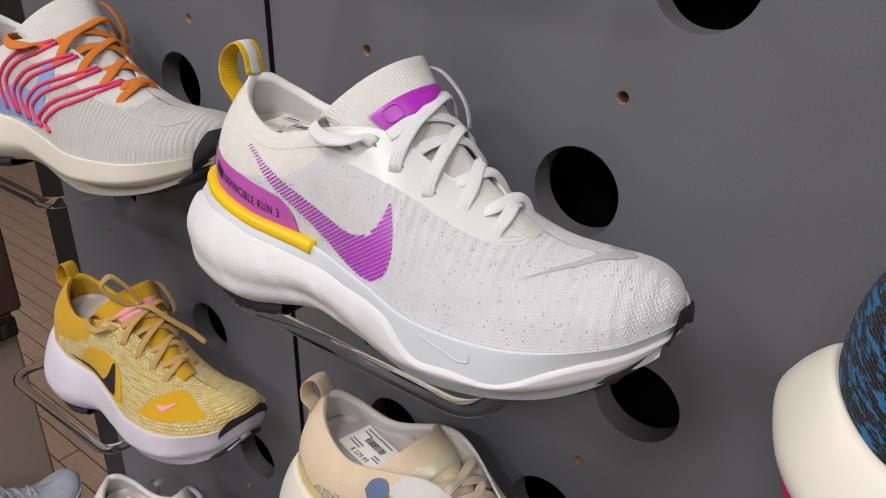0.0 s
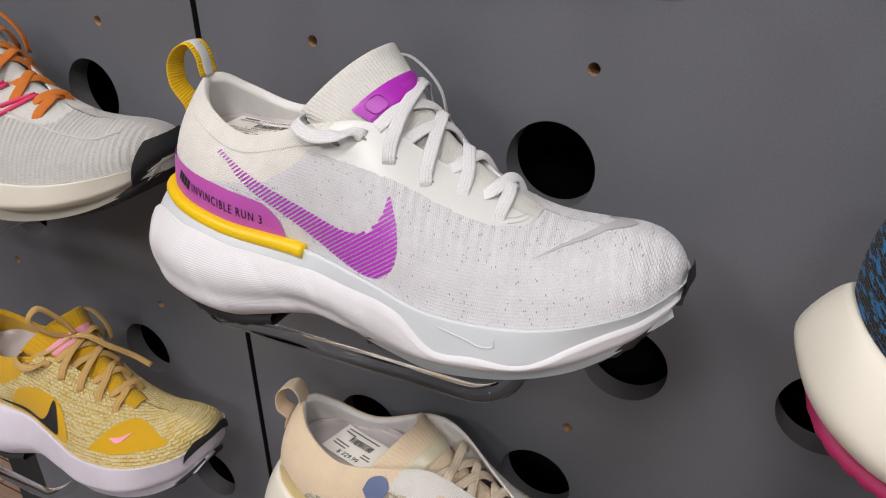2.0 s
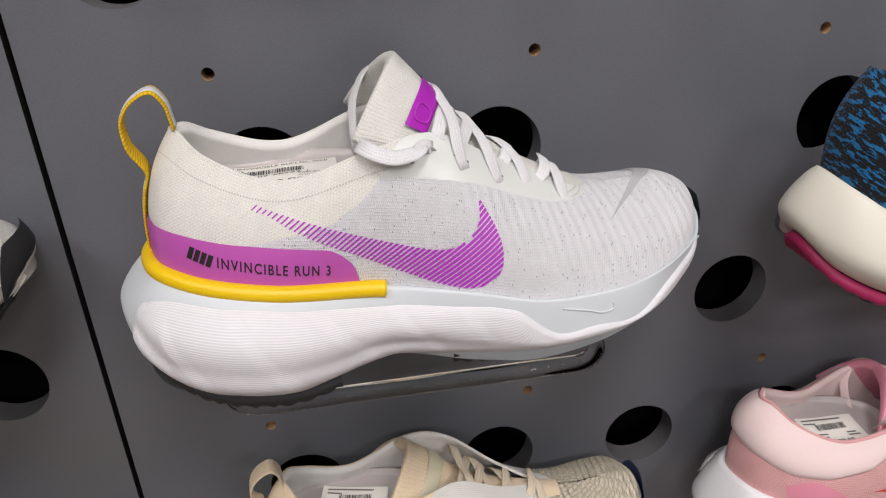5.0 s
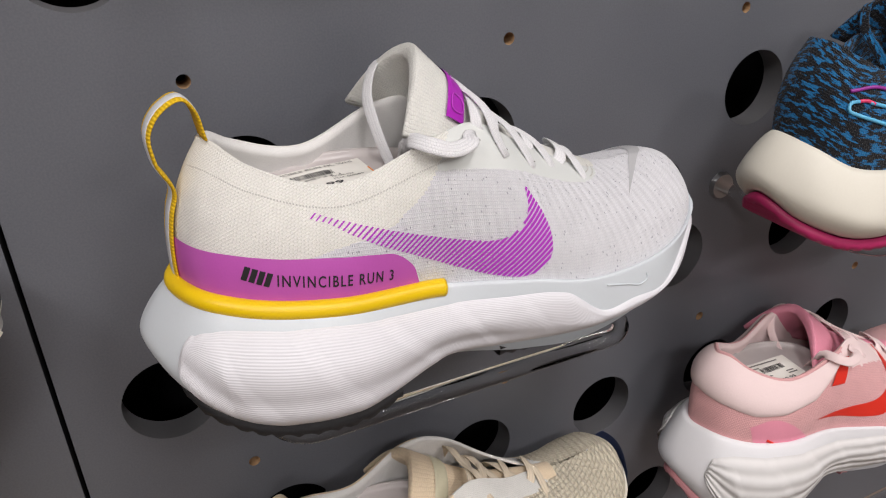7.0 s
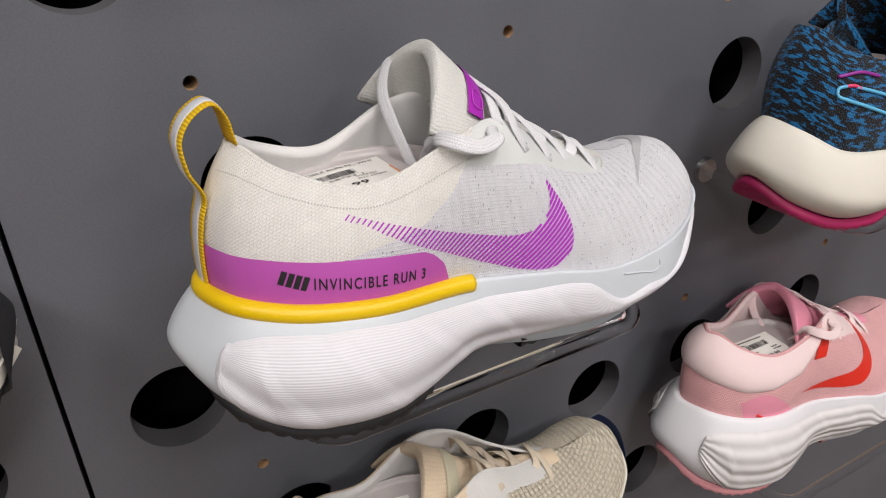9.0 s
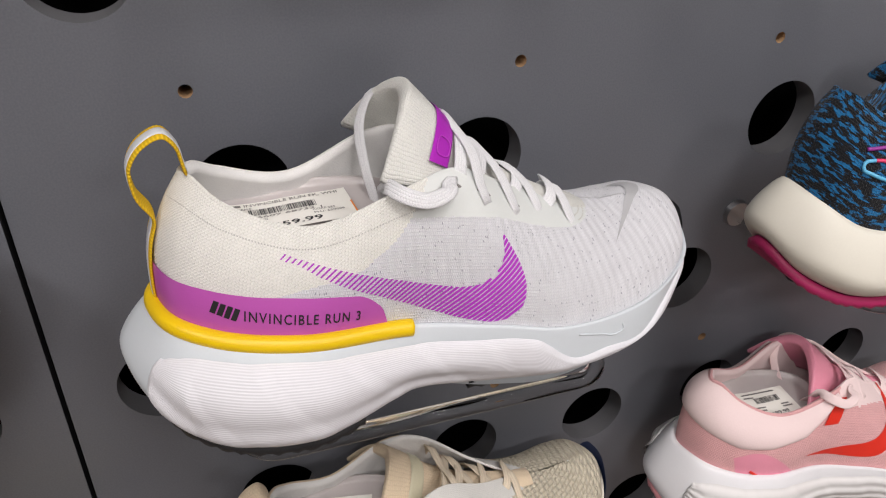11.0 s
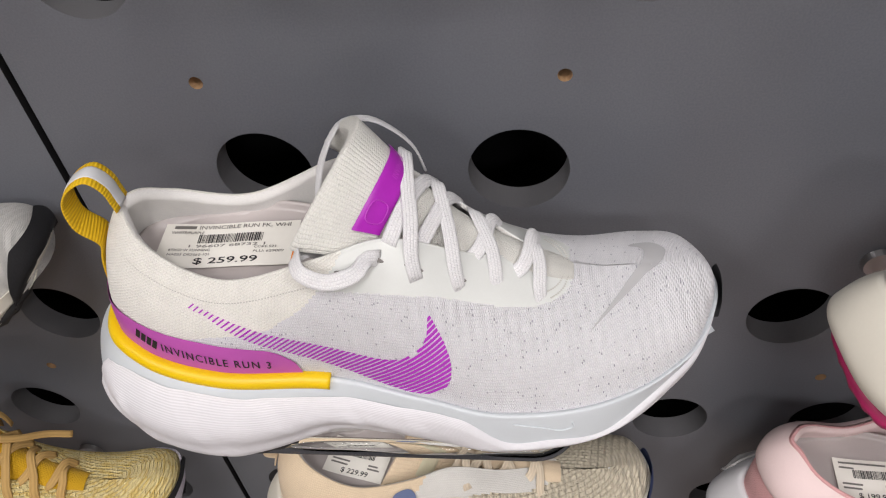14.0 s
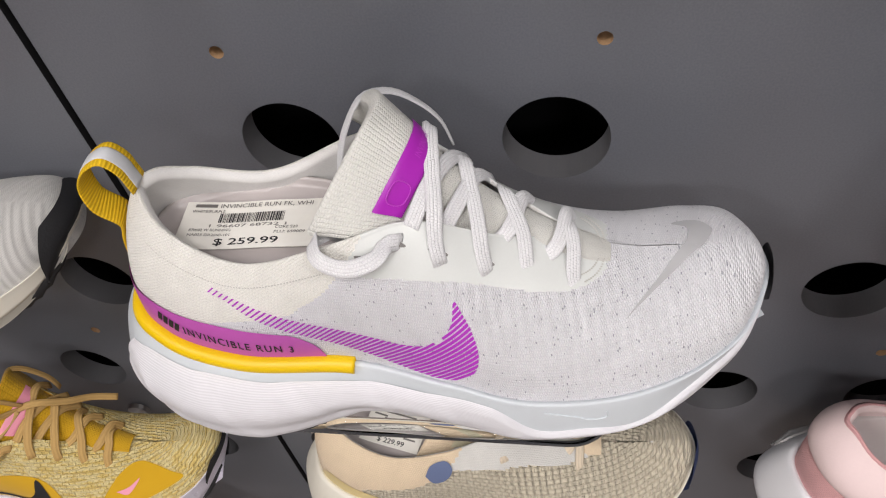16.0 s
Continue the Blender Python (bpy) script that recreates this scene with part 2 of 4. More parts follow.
def round_tube(path, r, k, up):
    _, side, nor = frames_along(path, up)
    ang = np.linspace(0, 2 * np.pi, k, endpoint=False)
    r = np.broadcast_to(np.asarray(r, float), (len(path),))
    return path[:, None, :] + r[:, None, None] * (np.cos(ang)[None, :, None] * side[:, None, :] + np.sin(ang)[None, :, None] * nor[:, None, :])


def block(x0, x1, y0, y1, z0, z1, bevel=0.0):
    bm = bmesh.new()
    bmesh.ops.create_cube(bm, size=1, matrix=Matrix.LocRotScale(((x0 + x1) / 2, (y0 + y1) / 2, (z0 + z1) / 2), None, (x1 - x0, y1 - y0, z1 - z0)))
    if bevel:
        bmesh.ops.bevel(bm, geom=bm.edges[:], offset=bevel, segments=2, affect="EDGES")
    return bm

# ---- the shoe ----
# Stations from the heel's rear (0) to the toe's tip (1). The shoe's own axes: x towards the toe, y away from its outer side, z up.
U = [0, 0.06, 0.14, 0.26, 0.40, 0.54, 0.66, 0.78, 0.87, 0.94, 1.0]
SOLE_X = [-0.0256, -0.0203, -0.0041, 0.0309, 0.0799, 0.1229, 0.1585, 0.2036, 0.2323, 0.2498, 0.2595]
SOLE_OUT = [-0.0004, -0.0204, -0.0337, -0.0413, -0.0368, -0.0428, -0.0463, -0.0385, -0.024, -0.0058, 0.0235]
SOLE_IN = [-0.0004, 0.0107, 0.0224, 0.0292, 0.0334, 0.0393, 0.0497, 0.0581, 0.0595, 0.0507, 0.0235]
SOLE_H = [0.0664, 0.0675, 0.0646, 0.0591, 0.053, 0.047, 0.0404, 0.0399, 0.0434, 0.0467, 0.0489]
TOP_X = [-0.0091, -0.004, 0.0072, 0.0384, 0.0815, 0.1127, 0.1463, 0.1832, 0.2042, 0.2173, 0.2263]
TOP_OUT = [0.0016, -0.0067, -0.0174, -0.0266, -0.0251, -0.0109, -0.0002, 0.0132, 0.0139, 0.0142, 0.0152]
TOP_IN = [-0.0, 0.011, 0.021, 0.03, 0.0431, 0.0372, 0.0264, 0.0130, 0.0138, 0.0142, 0.0152]
TOP_H = [0.1251, 0.1243, 0.1162, 0.1051, 0.1151, 0.1157, 0.0958, 0.0796, 0.074, 0.0745, 0.0738]
FULL = [0.25, 0.242, 0.285, 0.277, 0.347, 0.385, 0.357, 0.499, 0.763, 0.921, 1.0]
GROUND_H = [0.0303, 0.0199, 0.0098, 0.0055, 0.0108, 0.0048, 0.0031, 0.0085, 0.0163, 0.0258, 0.0366]
FLARE = [0.0205, 0.0189, 0.0202, 0.0185, 0.0083, 0.0046, 0.0042, 0.0037, -0.0017, -0.0027, -0.0023]
# The ribbed outer wall: its upper edge by station, and its rounded rear end's lower edge.
SIDE_TOP = spline([0.066, 0.07, 0.08, 0.098, 0.15, 0.2, 0.25, 0.3, 0.375, 0.45, 0.525, 0.58, 0.61, 0.63, 0.645, 0.66, 0.72, 0.775, 0.8, 0.83, 0.87, 0.94, 1.0], [0.0455, 0.053, 0.0565, 0.0582, 0.0585, 0.0565, 0.0545, 0.0515, 0.047, 0.0445, 0.0422, 0.0402, 0.0375, 0.0325, 0.0282, 0.0246, 0.0243, 0.0232, 0.0265, 0.032, 0.037, 0.0415, 0.0445])
SIDE_REAR = spline([0.066, 0.072, 0.08, 0.102, 0.125, 0.15], [0.0445, 0.040, 0.035, 0.022, 0.012, 0.0])
TUCK = [-0.0009, -0.001, 0.0015, 0.0018, 0.0034, 0.0103, 0.0147, 0.0134, 0.0068, 0.0018, 0.0009]


def ring(keys_out, keys_in):
    """A smooth function of a in -1..1: outer side from toe to heel, then inner side from heel to toe, closed at the toe."""
    u = U
    xs = [-u[-1] - (u[-1] - u[-2]), *[-v for v in u[::-1]], *u[1:], u[-1] + (u[-1] - u[-2])]
    ys = [keys_in[-2], *keys_out[::-1], *keys_in[1:], keys_out[-2]]
    return spline(xs, ys)


class Last:
    """The form of one shoe: its upper, and the line where it meets the sole."""

    def __init__(self, size=1.0, tall=1.0, sole=1.0, flare=1.0, collar=0.0, heel=0.0, tongue=(0.0, 0.0)):
        self.size, self.tall, self.sole, self.flare, self.tongue = size, tall, sole, flare, tongue
        rise = [h + heel * k for h, k in zip(SOLE_H, (1.0, 0.62, 0.05, *[0.0] * 8))]
        self.bx, self.by = ring(SOLE_X, SOLE_X), ring(SOLE_OUT, SOLE_IN)
        self.bh, self.tx = ring(rise, rise), ring(TOP_X, TOP_X)
        self.ty = ring(TOP_OUT, TOP_IN)
        top = [h + collar * max(0, 1 - u / 0.5) for h, u in zip(TOP_H, U)]
        self.th, self.full = ring(top, top), ring(FULL, FULL)
        self.gh, self.fl, self.tuck = ring(GROUND_H, GROUND_H), ring(FLARE, FLARE), ring(TUCK, TUCK)

    def scaled(self, p):
        return p * np.array([self.size, self.size, self.size * self.tall])

    def outline(self, a):
        b = np.stack([self.bx(a), self.by(a), self.bh(a) * self.sole], -1)
        d = 1e-3
        t = np.stack([self.bx(a + d) - self.bx(a - d), self.by(a + d) - self.by(a - d)], -1)
        t /= np.linalg.norm(t, axis=-1)[..., None] + 1e-12
        # the outline runs from the outer toe over the heel to the inner toe
        return b, np.stack([-t[..., 1], t[..., 0], 0 * t[..., 0]], -1)

    def upper(self, a, b):
        a, b = np.meshgrid(a, b, indexing="ij")
        base, n = self.outline(a)
        top = np.stack([self.tx(a), self.ty(a), self.th(a) + self.bh(a) * (self.sole - 1)], -1)
        e = np.clip(self.full(a), 0, 1)
        p = (1 - e) * b + e * (1 - np.cos(b * np.pi / 2))
        q = (1 - e) * b + e * np.sin(b * np.pi / 2)
        w = np.stack([p, p, q], -1)
        bulge = (0.003 * (1 - e) + 0.002) * np.sin(np.pi * b)
        return self.scaled(base + (top - base) * w + n * bulge[..., None])

    def side(self, a, c):
        """The sole's side wall: c from 0 at the upper to 1 at the ground."""
        return self.side_at(*np.meshgrid(a, c, indexing="ij"))

    def side_at(self, a, c):
        base, n = self.outline(a)
        g, f = self.gh(a), self.fl(a) * self.flare
        z = base[..., 2] + 0.002 + (g + 0.002 - base[..., 2]) * c
        out = 0.0022 + f * np.sin(np.clip(c * 1.08, 0, 1) * np.pi / 2) ** 0.8 - (0.006 + f * 0.35 + self.tuck(a)) * np.clip((c - 0.55) / 0.45, 0, 1) ** 2
        p = base + n * out[..., None]
        p[..., 2] = z
        return self.scaled(p)


def grid_normals(P):
    n = np.cross(np.gradient(P, axis=0), np.gradient(P, axis=1))
    return n / (np.linalg.norm(n, axis=2)[..., None] + 1e-12)


def stations(n):
    """Stations along the outline, closer together at heel and toe."""
    s = np.linspace(-1, 1, n)
    return s + 0.08 * np.sin(2 * np.pi * s) * -1 * 0.5


HEEL_ZONE = spline([0.05, 0.0746, 0.0835, 0.0858, 0.093, 0.108, 0.118, 0.15], [0.006, 0.017, 0.031, 0.049, 0.067, 0.085, 0.093, 0.096])
STAY_ZONE = spline([0.07, 0.106, 0.1245, 0.146, 0.1676, 0.186, 0.2], [0.107, 0.101, 0.0954, 0.0856, 0.0773, 0.0748, 0.078])


def build_upper(form, mats, root, n, nb, label=""):
    a, b = stations(n), np.concatenate([[-0.06], np.linspace(0, 1, nb)])
    P = form.upper(a, np.clip(b, 0, 1))
    P[:, 0, 2] -= 0.008
    N = grid_normals(P)
    if N[n // 2, nb // 2, 0] > 0:
        N = -N
    u = np.abs(a)
    rim = np.interp(u, [0, 0.42, 0.56, 0.72, 0.77, 1], [0.0026, 0.0026, 0.001, 0.001, 0.0, 0.0])[:, None] * form.size
    up = np.zeros((n, 3))
    up[:, 2] = 1
    edge, en = P[:, -1], N[:, -1]
    rows = [P]
    for k in (0.35, 0.7, 1.0, 1.3, 1.65):
        ang = k * np.pi / 2
        rows.append((edge - en * rim * (1 - np.cos(ang)) + up * rim * np.sin(ang))[:, None])
    inner = P[:, ::-3] - N[:, ::-3] * np.maximum(2 * rim, 0.0012)[:, None]
    rows.append(inner)
    G = np.concatenate(rows, 1)
    # cloth grain: along the outline round the heel, along the foot from the arch on
    arc = np.concatenate([[0], np.cumsum(np.linalg.norm(np.diff(P[:, nb // 3], axis=0), axis=1))])
    arc -= np.interp(0, a, arc)
    gx = np.repeat(arc[:, None], G.shape[1], 1)
    for sgn in (-1, 1):
        far = a * sgn > 0.55
        x0 = np.array([np.interp(0.55, a[a >= 0] if sgn > 0 else -a[a <= 0][::-1], G[a >= 0, j, 0] if sgn > 0 else G[a <= 0, j, 0][::-1]) for j in range(G.shape[1])])
        gx[far] = np.interp(0.55 * sgn, a, arc) + sgn * (G[far, :, 0] - x0[None, :])
    gv = np.concatenate([np.zeros((n, 1)), np.cumsum(np.linalg.norm(np.diff(G, axis=1), axis=2), axis=1)], 1)
    me = sheet(G, flip=False, uv=np.stack([gx, gv], 2))
    mid = G.reshape(n, -1, 3) / np.array([form.size, form.size, form.size * form.tall])
    nv = G.shape[1]
    which = []
    for i in range(n - 1):
        for j in range(nv - 1):
            x, z = (mid[i, j, 0] + mid[i + 1, j, 0]) / 2, (mid[i, j, 2] + mid[i, j + 1, 2]) / 2 - 0.05 * (form.sole - 1)
            if j > nb + 2:
                k = 3
            elif x < HEEL_ZONE(z):
                k = 1
            elif 0.07 < x < 0.189 and z > STAY_ZONE(x):
                k = 2
            else:
                k = 0
            which.append(k)
    me.polygons.foreach_set("material_index", which)
    ob = finish("upper", me, [mats["vamp"], mats["heel"], mats["stay"], mats["lining"]], root, label)
    return ob, me


def build_sole(form, mats, root, n, facets=False):
    a = stations(n)
    base, nrm = form.outline(a)
    lip = form.scaled(base - nrm * 0.005 - np.array([0, 0, 0.004]))[:, None]
    edge = form.scaled(base + nrm * 0.0008 + np.array([0, 0, 0.0012]))[:, None]
    wall = form.side(a, np.linspace(0.0, 1, 22))
    base2 = base.copy()
    base2[:, 2] = form.gh(a)
    low = form.scaled(base2 - nrm * 0.006)[:, None]
    mid = form.scaled(np.stack([base[:, 0], 0 * a + 0.004, form.gh(a) + 0.002], 1))[:, None]
    P = np.concatenate([lip, edge, wall, low, mid], 1)
    finish("midsole", sheet(P), mats["mid"], root)
    # ribbed outer wall, proud of the midsole
    if "side" in mats:
        for sign in (-1, 1):
            t = np.linspace(0.0, 1.0, int(n * 0.9))
            s = (0.066 + 0.929 * t ** 1.35) * sign
            bb, nn = form.outline(s)
            g, u = form.gh(s), np.abs(s)
            top = bb[:, 2] + 0.002 - SIDE_TOP(u) * form.sole
            low = bb[:, 2] + 0.002 - np.where(u < 0.15, SIDE_REAR(u), 0.0) * form.sole
            first = np.clip(top / (bb[:, 2] - g), 0.1, 0.97)
            last = np.clip(low / (bb[:, 2] - g), first + 0.01, 1.0)
            belly = np.clip((u - 0.066) / 0.05, 0, 1) * np.clip((0.66 - u) / 0.2, 0, 1)
            rows = []
            for k in np.linspace(0, 1, 40):
                c = first + (last - first) * k
                p = form.side_at(s, c)
                depth = 0.0022 * min(1, 9 * k) ** 0.5 * np.clip((u - 0.066) / 0.006, 0.05, 1) ** 0.5
                depth = depth + belly * (0.0018 * np.exp(-((k - 0.28) / 0.17) ** 2) - 0.0018 * np.exp(-((k - 0.60) / 0.13) ** 2) + 0.0008 * np.exp(-((k - 0.85) / 0.12) ** 2))
                # soft slanting facets across the wall
                saw = (u * 9.5 - k * 0.9) % 1.0
                depth = depth + belly * 0.0007 * np.where(saw < 0.8, saw / 0.8, (1 - saw) / 0.2)
                rows.append(p + nn * depth[:, None])
            finish("sole_wall", sheet(np.stack(rows, 1), flip=False), mats["side"], root)
    # rubber under heel and forefoot
    for lo, hi in ((0.0, 0.33), (0.5, 0.985)):
        s = np.linspace(lo, hi, 40)
        rows = []
        for sgn, inset, dz in ((-1, 0.0005, 0.0030), (-1, -0.0028, 0.0008), (-1, -0.0020, -0.0030), (-1, 0.002, -0.0050), (1, 0.002, -0.0050), (1, -0.0020, -0.0030), (1, -0.0028, 0.0008), (1, 0.0005, 0.0030)):
            bb, nn = form.outline(s * sgn)
            w = form.side(s * sgn, np.array([1.0]))[:, 0] / np.array([form.size, form.size, form.size * form.tall])
            p = w - nn * inset
            p[:, 2] = form.gh(s * sgn) + dz
            tread = 0.0007 * np.sign(np.sin(s * 260))
            p[:, 2] += tread * (dz < 0)
            rows.append(form.scaled(p))
        finish("outsole_pad", sheet(np.stack(rows, 1)), mats["out"], root)


TONGUE = [(0.097, 0.026, 0.1455), (0.107, 0.023, 0.1345), (0.12, 0.019, 0.1195), (0.143, 0.014, 0.0995), (0.165, 0.011, 0.0875), (0.19, 0.01, 0.076)]


def tongue_point(form, s, w):
    """On the tongue's outer face: s from its top edge (0) down to the throat (1), w across from -1 (outer) to 1 (inner side)."""
    c = [spline([0, 0.12, 0.27, 0.54, 0.77, 1.0], [p[i] for p in TONGUE])(s) for i in range(3)]
    half = np.where(w < 0, np.interp(s, [0, 0.14, 0.3, 0.5, 1], [0.047, 0.040, 0.026, 0.016, 0.008]), np.interp(s, [0, 0.2, 0.5, 1], [0.030, 0.026, 0.016, 0.008]))
    drop = np.where(w < 0, np.interp(s, [0, 0.2, 0.5, 1], [0.026, 0.017, 0.008, 0.002]), np.interp(s, [0, 0.3, 0.6, 1], [0.030, 0.017, 0.008, 0.002]))
    back = np.interp(s, [0, 0.2, 0.5, 1], [0.024, 0.016, 0.006, 0.0])
    m = np.abs(w)
    q = np.stack([c[0] - back * m**1.7, c[1] + w * half, c[2] - drop * m**2.2], -1)
    q[..., 0] += form.tongue[0] * (1 - s)
    q[..., 2] += 0.05 * (form.sole - 1) + form.tongue[1] * (1 - s)
    return form.scaled(q)


def build_tongue(form, mats, root):
    s, w = np.linspace(0, 1, 40), np.linspace(-1, 1, 33)
    S, W = np.meshgrid(s, w, indexing="ij")
    out = tongue_point(form, S, W)
    n = grid_normals(out)
    if n[5, 16, 2] < 0:
        n = -n
    thick = (0.0045 * np.sqrt(np.clip(1 - W**2, 0.16, 1)) * np.where(S < 0.25, 1.25, 0.9))[..., None] * form.size
    outer, inner = out + n * thick * 0.35, out - n * thick
    loop = np.concatenate([outer, inner[:, ::-1]], 1)
    first = loop[:1].copy()
    c = (out[:1] - n[:1] * thick[:1] * 0.33)
    cc = np.concatenate([c, c[:, ::-1]], 1)
    lead = np.array([-0.42, 0, 0.9]) * 0.0016 * form.size
    lips = [cc + (first - cc) * k + lead * m for k, m in ((0.0, 1.0), (0.5, 0.9), (0.85, 0.5))]
    P = np.concatenate([*lips, loop], 0)
    finish("tongue", sheet(P, close_v=True), mats["tongue"], root)
    if "tag" in mats:
        s2, w2 = np.linspace(0.135, 0.225, 10), np.linspace(-0.80, 0.28, 24)
        S2, W2 = np.meshgrid(s2, w2, indexing="ij")
        q = tongue_point(form, S2, W2)
        m = grid_normals(q)
        if m[5, 12, 2] < 0:
            m = -m
        lift = 0.0030 * form.size
        edgeful = np.minimum(np.minimum(np.abs(S2 - 0.12), np.abs(0.235 - S2)) / 0.02, 1)[..., None]
        finish("tongue_label", sheet(q + m * (lift - 0.0012 * (1 - edgeful))), mats["tag"], root)


OUT_EYES = [(0.123, -0.0186, 0.107), (0.139, -0.0130, 0.0945), (0.157, -0.0100, 0.0840), (0.1754, -0.0085, 0.0746)]
OVER_ENDS = [(0.113, 0.044, 0.111), (0.126, 0.039, 0.101), (0.143, 0.033, 0.090), (0.172, 0.027, 0.076)]
UNDER = [((0.128, 0.040, 0.102), (0.1115, -0.013, 0.1150)), ((0.139, 0.035, 0.094), (0.121, -0.010, 0.104)), ((0.158, 0.029, 0.084), (0.141, -0.004, 0.093)), ((0.176, 0.025, 0.076), (0.161, -0.001, 0.083))]
RIDGE = spline([0.095, 0.107, 0.120, 0.143, 0.165, 0.19], [0.1475, 0.1365, 0.1215, 0.1015, 0.0895, 0.079])


def build_laces(form, mats, root, width=0.0068, fancy=True, tree=None):
    d = np.array([0, 0, 0.05 * (form.sole - 1)])

    def band(name, pts, up, w=width, nseg=18):
        q = np.array(pts) + d
        q[:, 2] += form.tongue[1] * np.clip((0.19 - q[:, 0]) / 0.093, 0, 1) * np.clip((q[:, 1] + 0.02) / 0.03, 0, 1)
        p = form.scaled(through_points(q, nseg))
        finish(name, ribbon(p, up, w * form.size, 0.0013 * form.size, 12), mats["lace"], root)

    for (p, q) in UNDER:
        mx, my = (p[0] + q[0]) / 2, (p[1] + q[1]) / 2
        band("lace", [p, (mx + 0.004, my + 0.010, RIDGE(mx + 0.004) + 0.0005), (mx - 0.003, my - 0.012, RIDGE(mx - 0.003) - 0.0035), q], (0.5, -0.15, 0.85))
    for e, q in zip(OUT_EYES, OVER_ENDS):
        mx = e[0] + (q[0] - e[0]) * 0.5
        mx2 = e[0] + (q[0] - e[0]) * 0.8
        v = np.array(e)
        if tree is not None:
            near = tree.find_nearest(Vector(form.scaled(v + d)))[0]
            v = np.array(near) / np.array([form.size, form.size, form.size * form.tall]) - d
        band("lace", [v + (0.0012, -0.0035, -0.0040), v + (-0.0006, 0.001, 0.0026), (e[0] + (q[0] - e[0]) * 0.25, e[1] + 0.014, RIDGE(mx) * 0.5 + (v[2] + 0.010) * 0.5),
                      (mx, (e[1] + q[1]) / 2, RIDGE(mx) + 0.0018), (mx2, q[1] - 0.012, RIDGE(mx2) + 0.001), q], np.array([0.42, -0.25, 0.87]))
    if fancy:
        # loose ends: one over the collar's edge, one round the top of the tongue
        near = np.array((0.109, -0.0225, 0.1165))
        if tree is not None:
            near = np.array(tree.find_nearest(Vector(form.scaled(near + d)))[0]) / np.array([form.size, form.size, form.size * form.tall]) - d
        band("lace", [near + (0.0015, 0.001, -0.001), near + (-0.003, -0.0025, 0.0018), (0.100, -0.0295, 0.1150), (0.088, -0.0345, 0.1150), (0.078, -0.0320, 0.1185), (0.0745, -0.0240, 0.1185), (0.0765, -0.012, 0.108), (0.080, 0.000, 0.096)], (-0.25, -0.75, 0.6), 0.0072, 30)
        band("lace", [(0.121, 0.044, 0.108), (0.117, 0.046, 0.119), (0.108, 0.046, 0.130), (0.097, 0.045, 0.1370), (0.086, 0.043, 0.1365), (0.0775, 0.036, 0.126), (0.0745, 0.020, 0.112), (0.0765, 0.004, 0.094)], np.linspace((0.5, 0.4, 0.8), (-0.9, -0.3, 0.3), 30), 0.0062, 30)


def build_insole(form, mats, root):
    """A shallow frosted tray that fills the shoe's opening under the collar."""
    t = np.linspace(0, 2 * np.pi, 72, endpoint=False)
    half = np.where(np.cos(t) < 0, 0.026, 0.030)
    ex = 0.040 + 0.052 * np.sign(np.cos(t)) * np.abs(np.cos(t)) ** 0.9
    ey = 0.0025 + half * np.sign(np.sin(t)) * np.abs(np.sin(t)) ** 0.8
    z = 0.0960 + 0.05 * (form.sole - 1)
    rows = []
    for k, dz in ((0.97, -0.002), (1.0, 0.002), (0.985, 0.0040), (0.95, 0.0042), (0.93, 0.0028), (0.90, 0.0010), (0.86, 0.0), (0.5, 0.0), (0.02, 0.0)):
        rows.append(form.scaled(np.stack([0.040 + (ex - 0.040) * k, 0.0025 + (ey - 0.0025) * k, 0 * t + z + dz], 1)))
    finish("insole_insert", sheet(np.stack(rows, 1), close_u=True), mats["insert"], root)


def build_bumper(form, mat, root, reach=0.90, height=0.019, low=0.0):
    """The rubber that wraps up over the toe's tip."""
    rows = []
    a = np.concatenate([np.linspace(-reach, -1, 24), np.linspace(1, reach, 24)[1:]])
    base, n = form.outline(a)
    g = form.gh(a)
    k = np.clip((np.abs(a) - reach) / (1 - reach) * 2.2, 0, 1)
    top = base[:, 2] - 0.004 + (height + 0.004) * np.sqrt(k)
    for c in np.linspace(0, 1, 9):
        z = g + low + (top - g - low) * c
        f = np.clip((z - base[:, 2]) / (0.0785 * form.sole - base[:, 2] + 1e-6), 0, 1)
        out = 0.0045 - 0.0030 * f - 0.010 * f**2 - 0.006 * np.clip(1 - c * 2.2, 0, 1)
        p = base + n * out[:, None]
        p[:, 2] = z
        rows.append(form.scaled(p))
    finish("toe_bumper", sheet(np.stack(rows, 1)), mat, root)


def build_loop(form, mats, root, heel_strip=True, wide=0.0145):
    d = np.array([0, 0, 0.05 * (form.sole - 1)])
    pts = [(-0.0058, 0.001, 0.1265), (-0.0066, 0.001, 0.1315), (-0.0075, 0.001, 0.137), (-0.0125, 0.0, 0.1440), (-0.0205, -0.001, 0.1410), (-0.0265, -0.002, 0.133), (-0.0265, -0.003, 0.122)]
    back = form.upper(np.array([0.0]), np.linspace(0.62, 0.04 if heel_strip else 0.45, 6))[0] / np.array([form.size, form.size, form.size * form.tall]) - d
    pts += [tuple(q + np.array([-0.0014, 0, 0])) for q in back]
    p = form.scaled(through_points(np.array(pts) + d, 60))
    across = np.broadcast_to((-0.08, 1.0, 0.0), p.shape)
    up = np.cross(np.gradient(p, axis=0), across)
    ob = finish("pull_loop", ribbon(p, up, wide * form.size, 0.0016 * form.size, 12), mats["loop"], root)
    if "loop_mid" in mats:
        q = p.copy()
        nrm = up / np.linalg.norm(up, axis=1)[:, None]
        finish("loop_stripe", ribbon(q - nrm * 0.0007, up, wide * 0.5 * form.size, 0.0008, 8), mats["loop_mid"], ob)


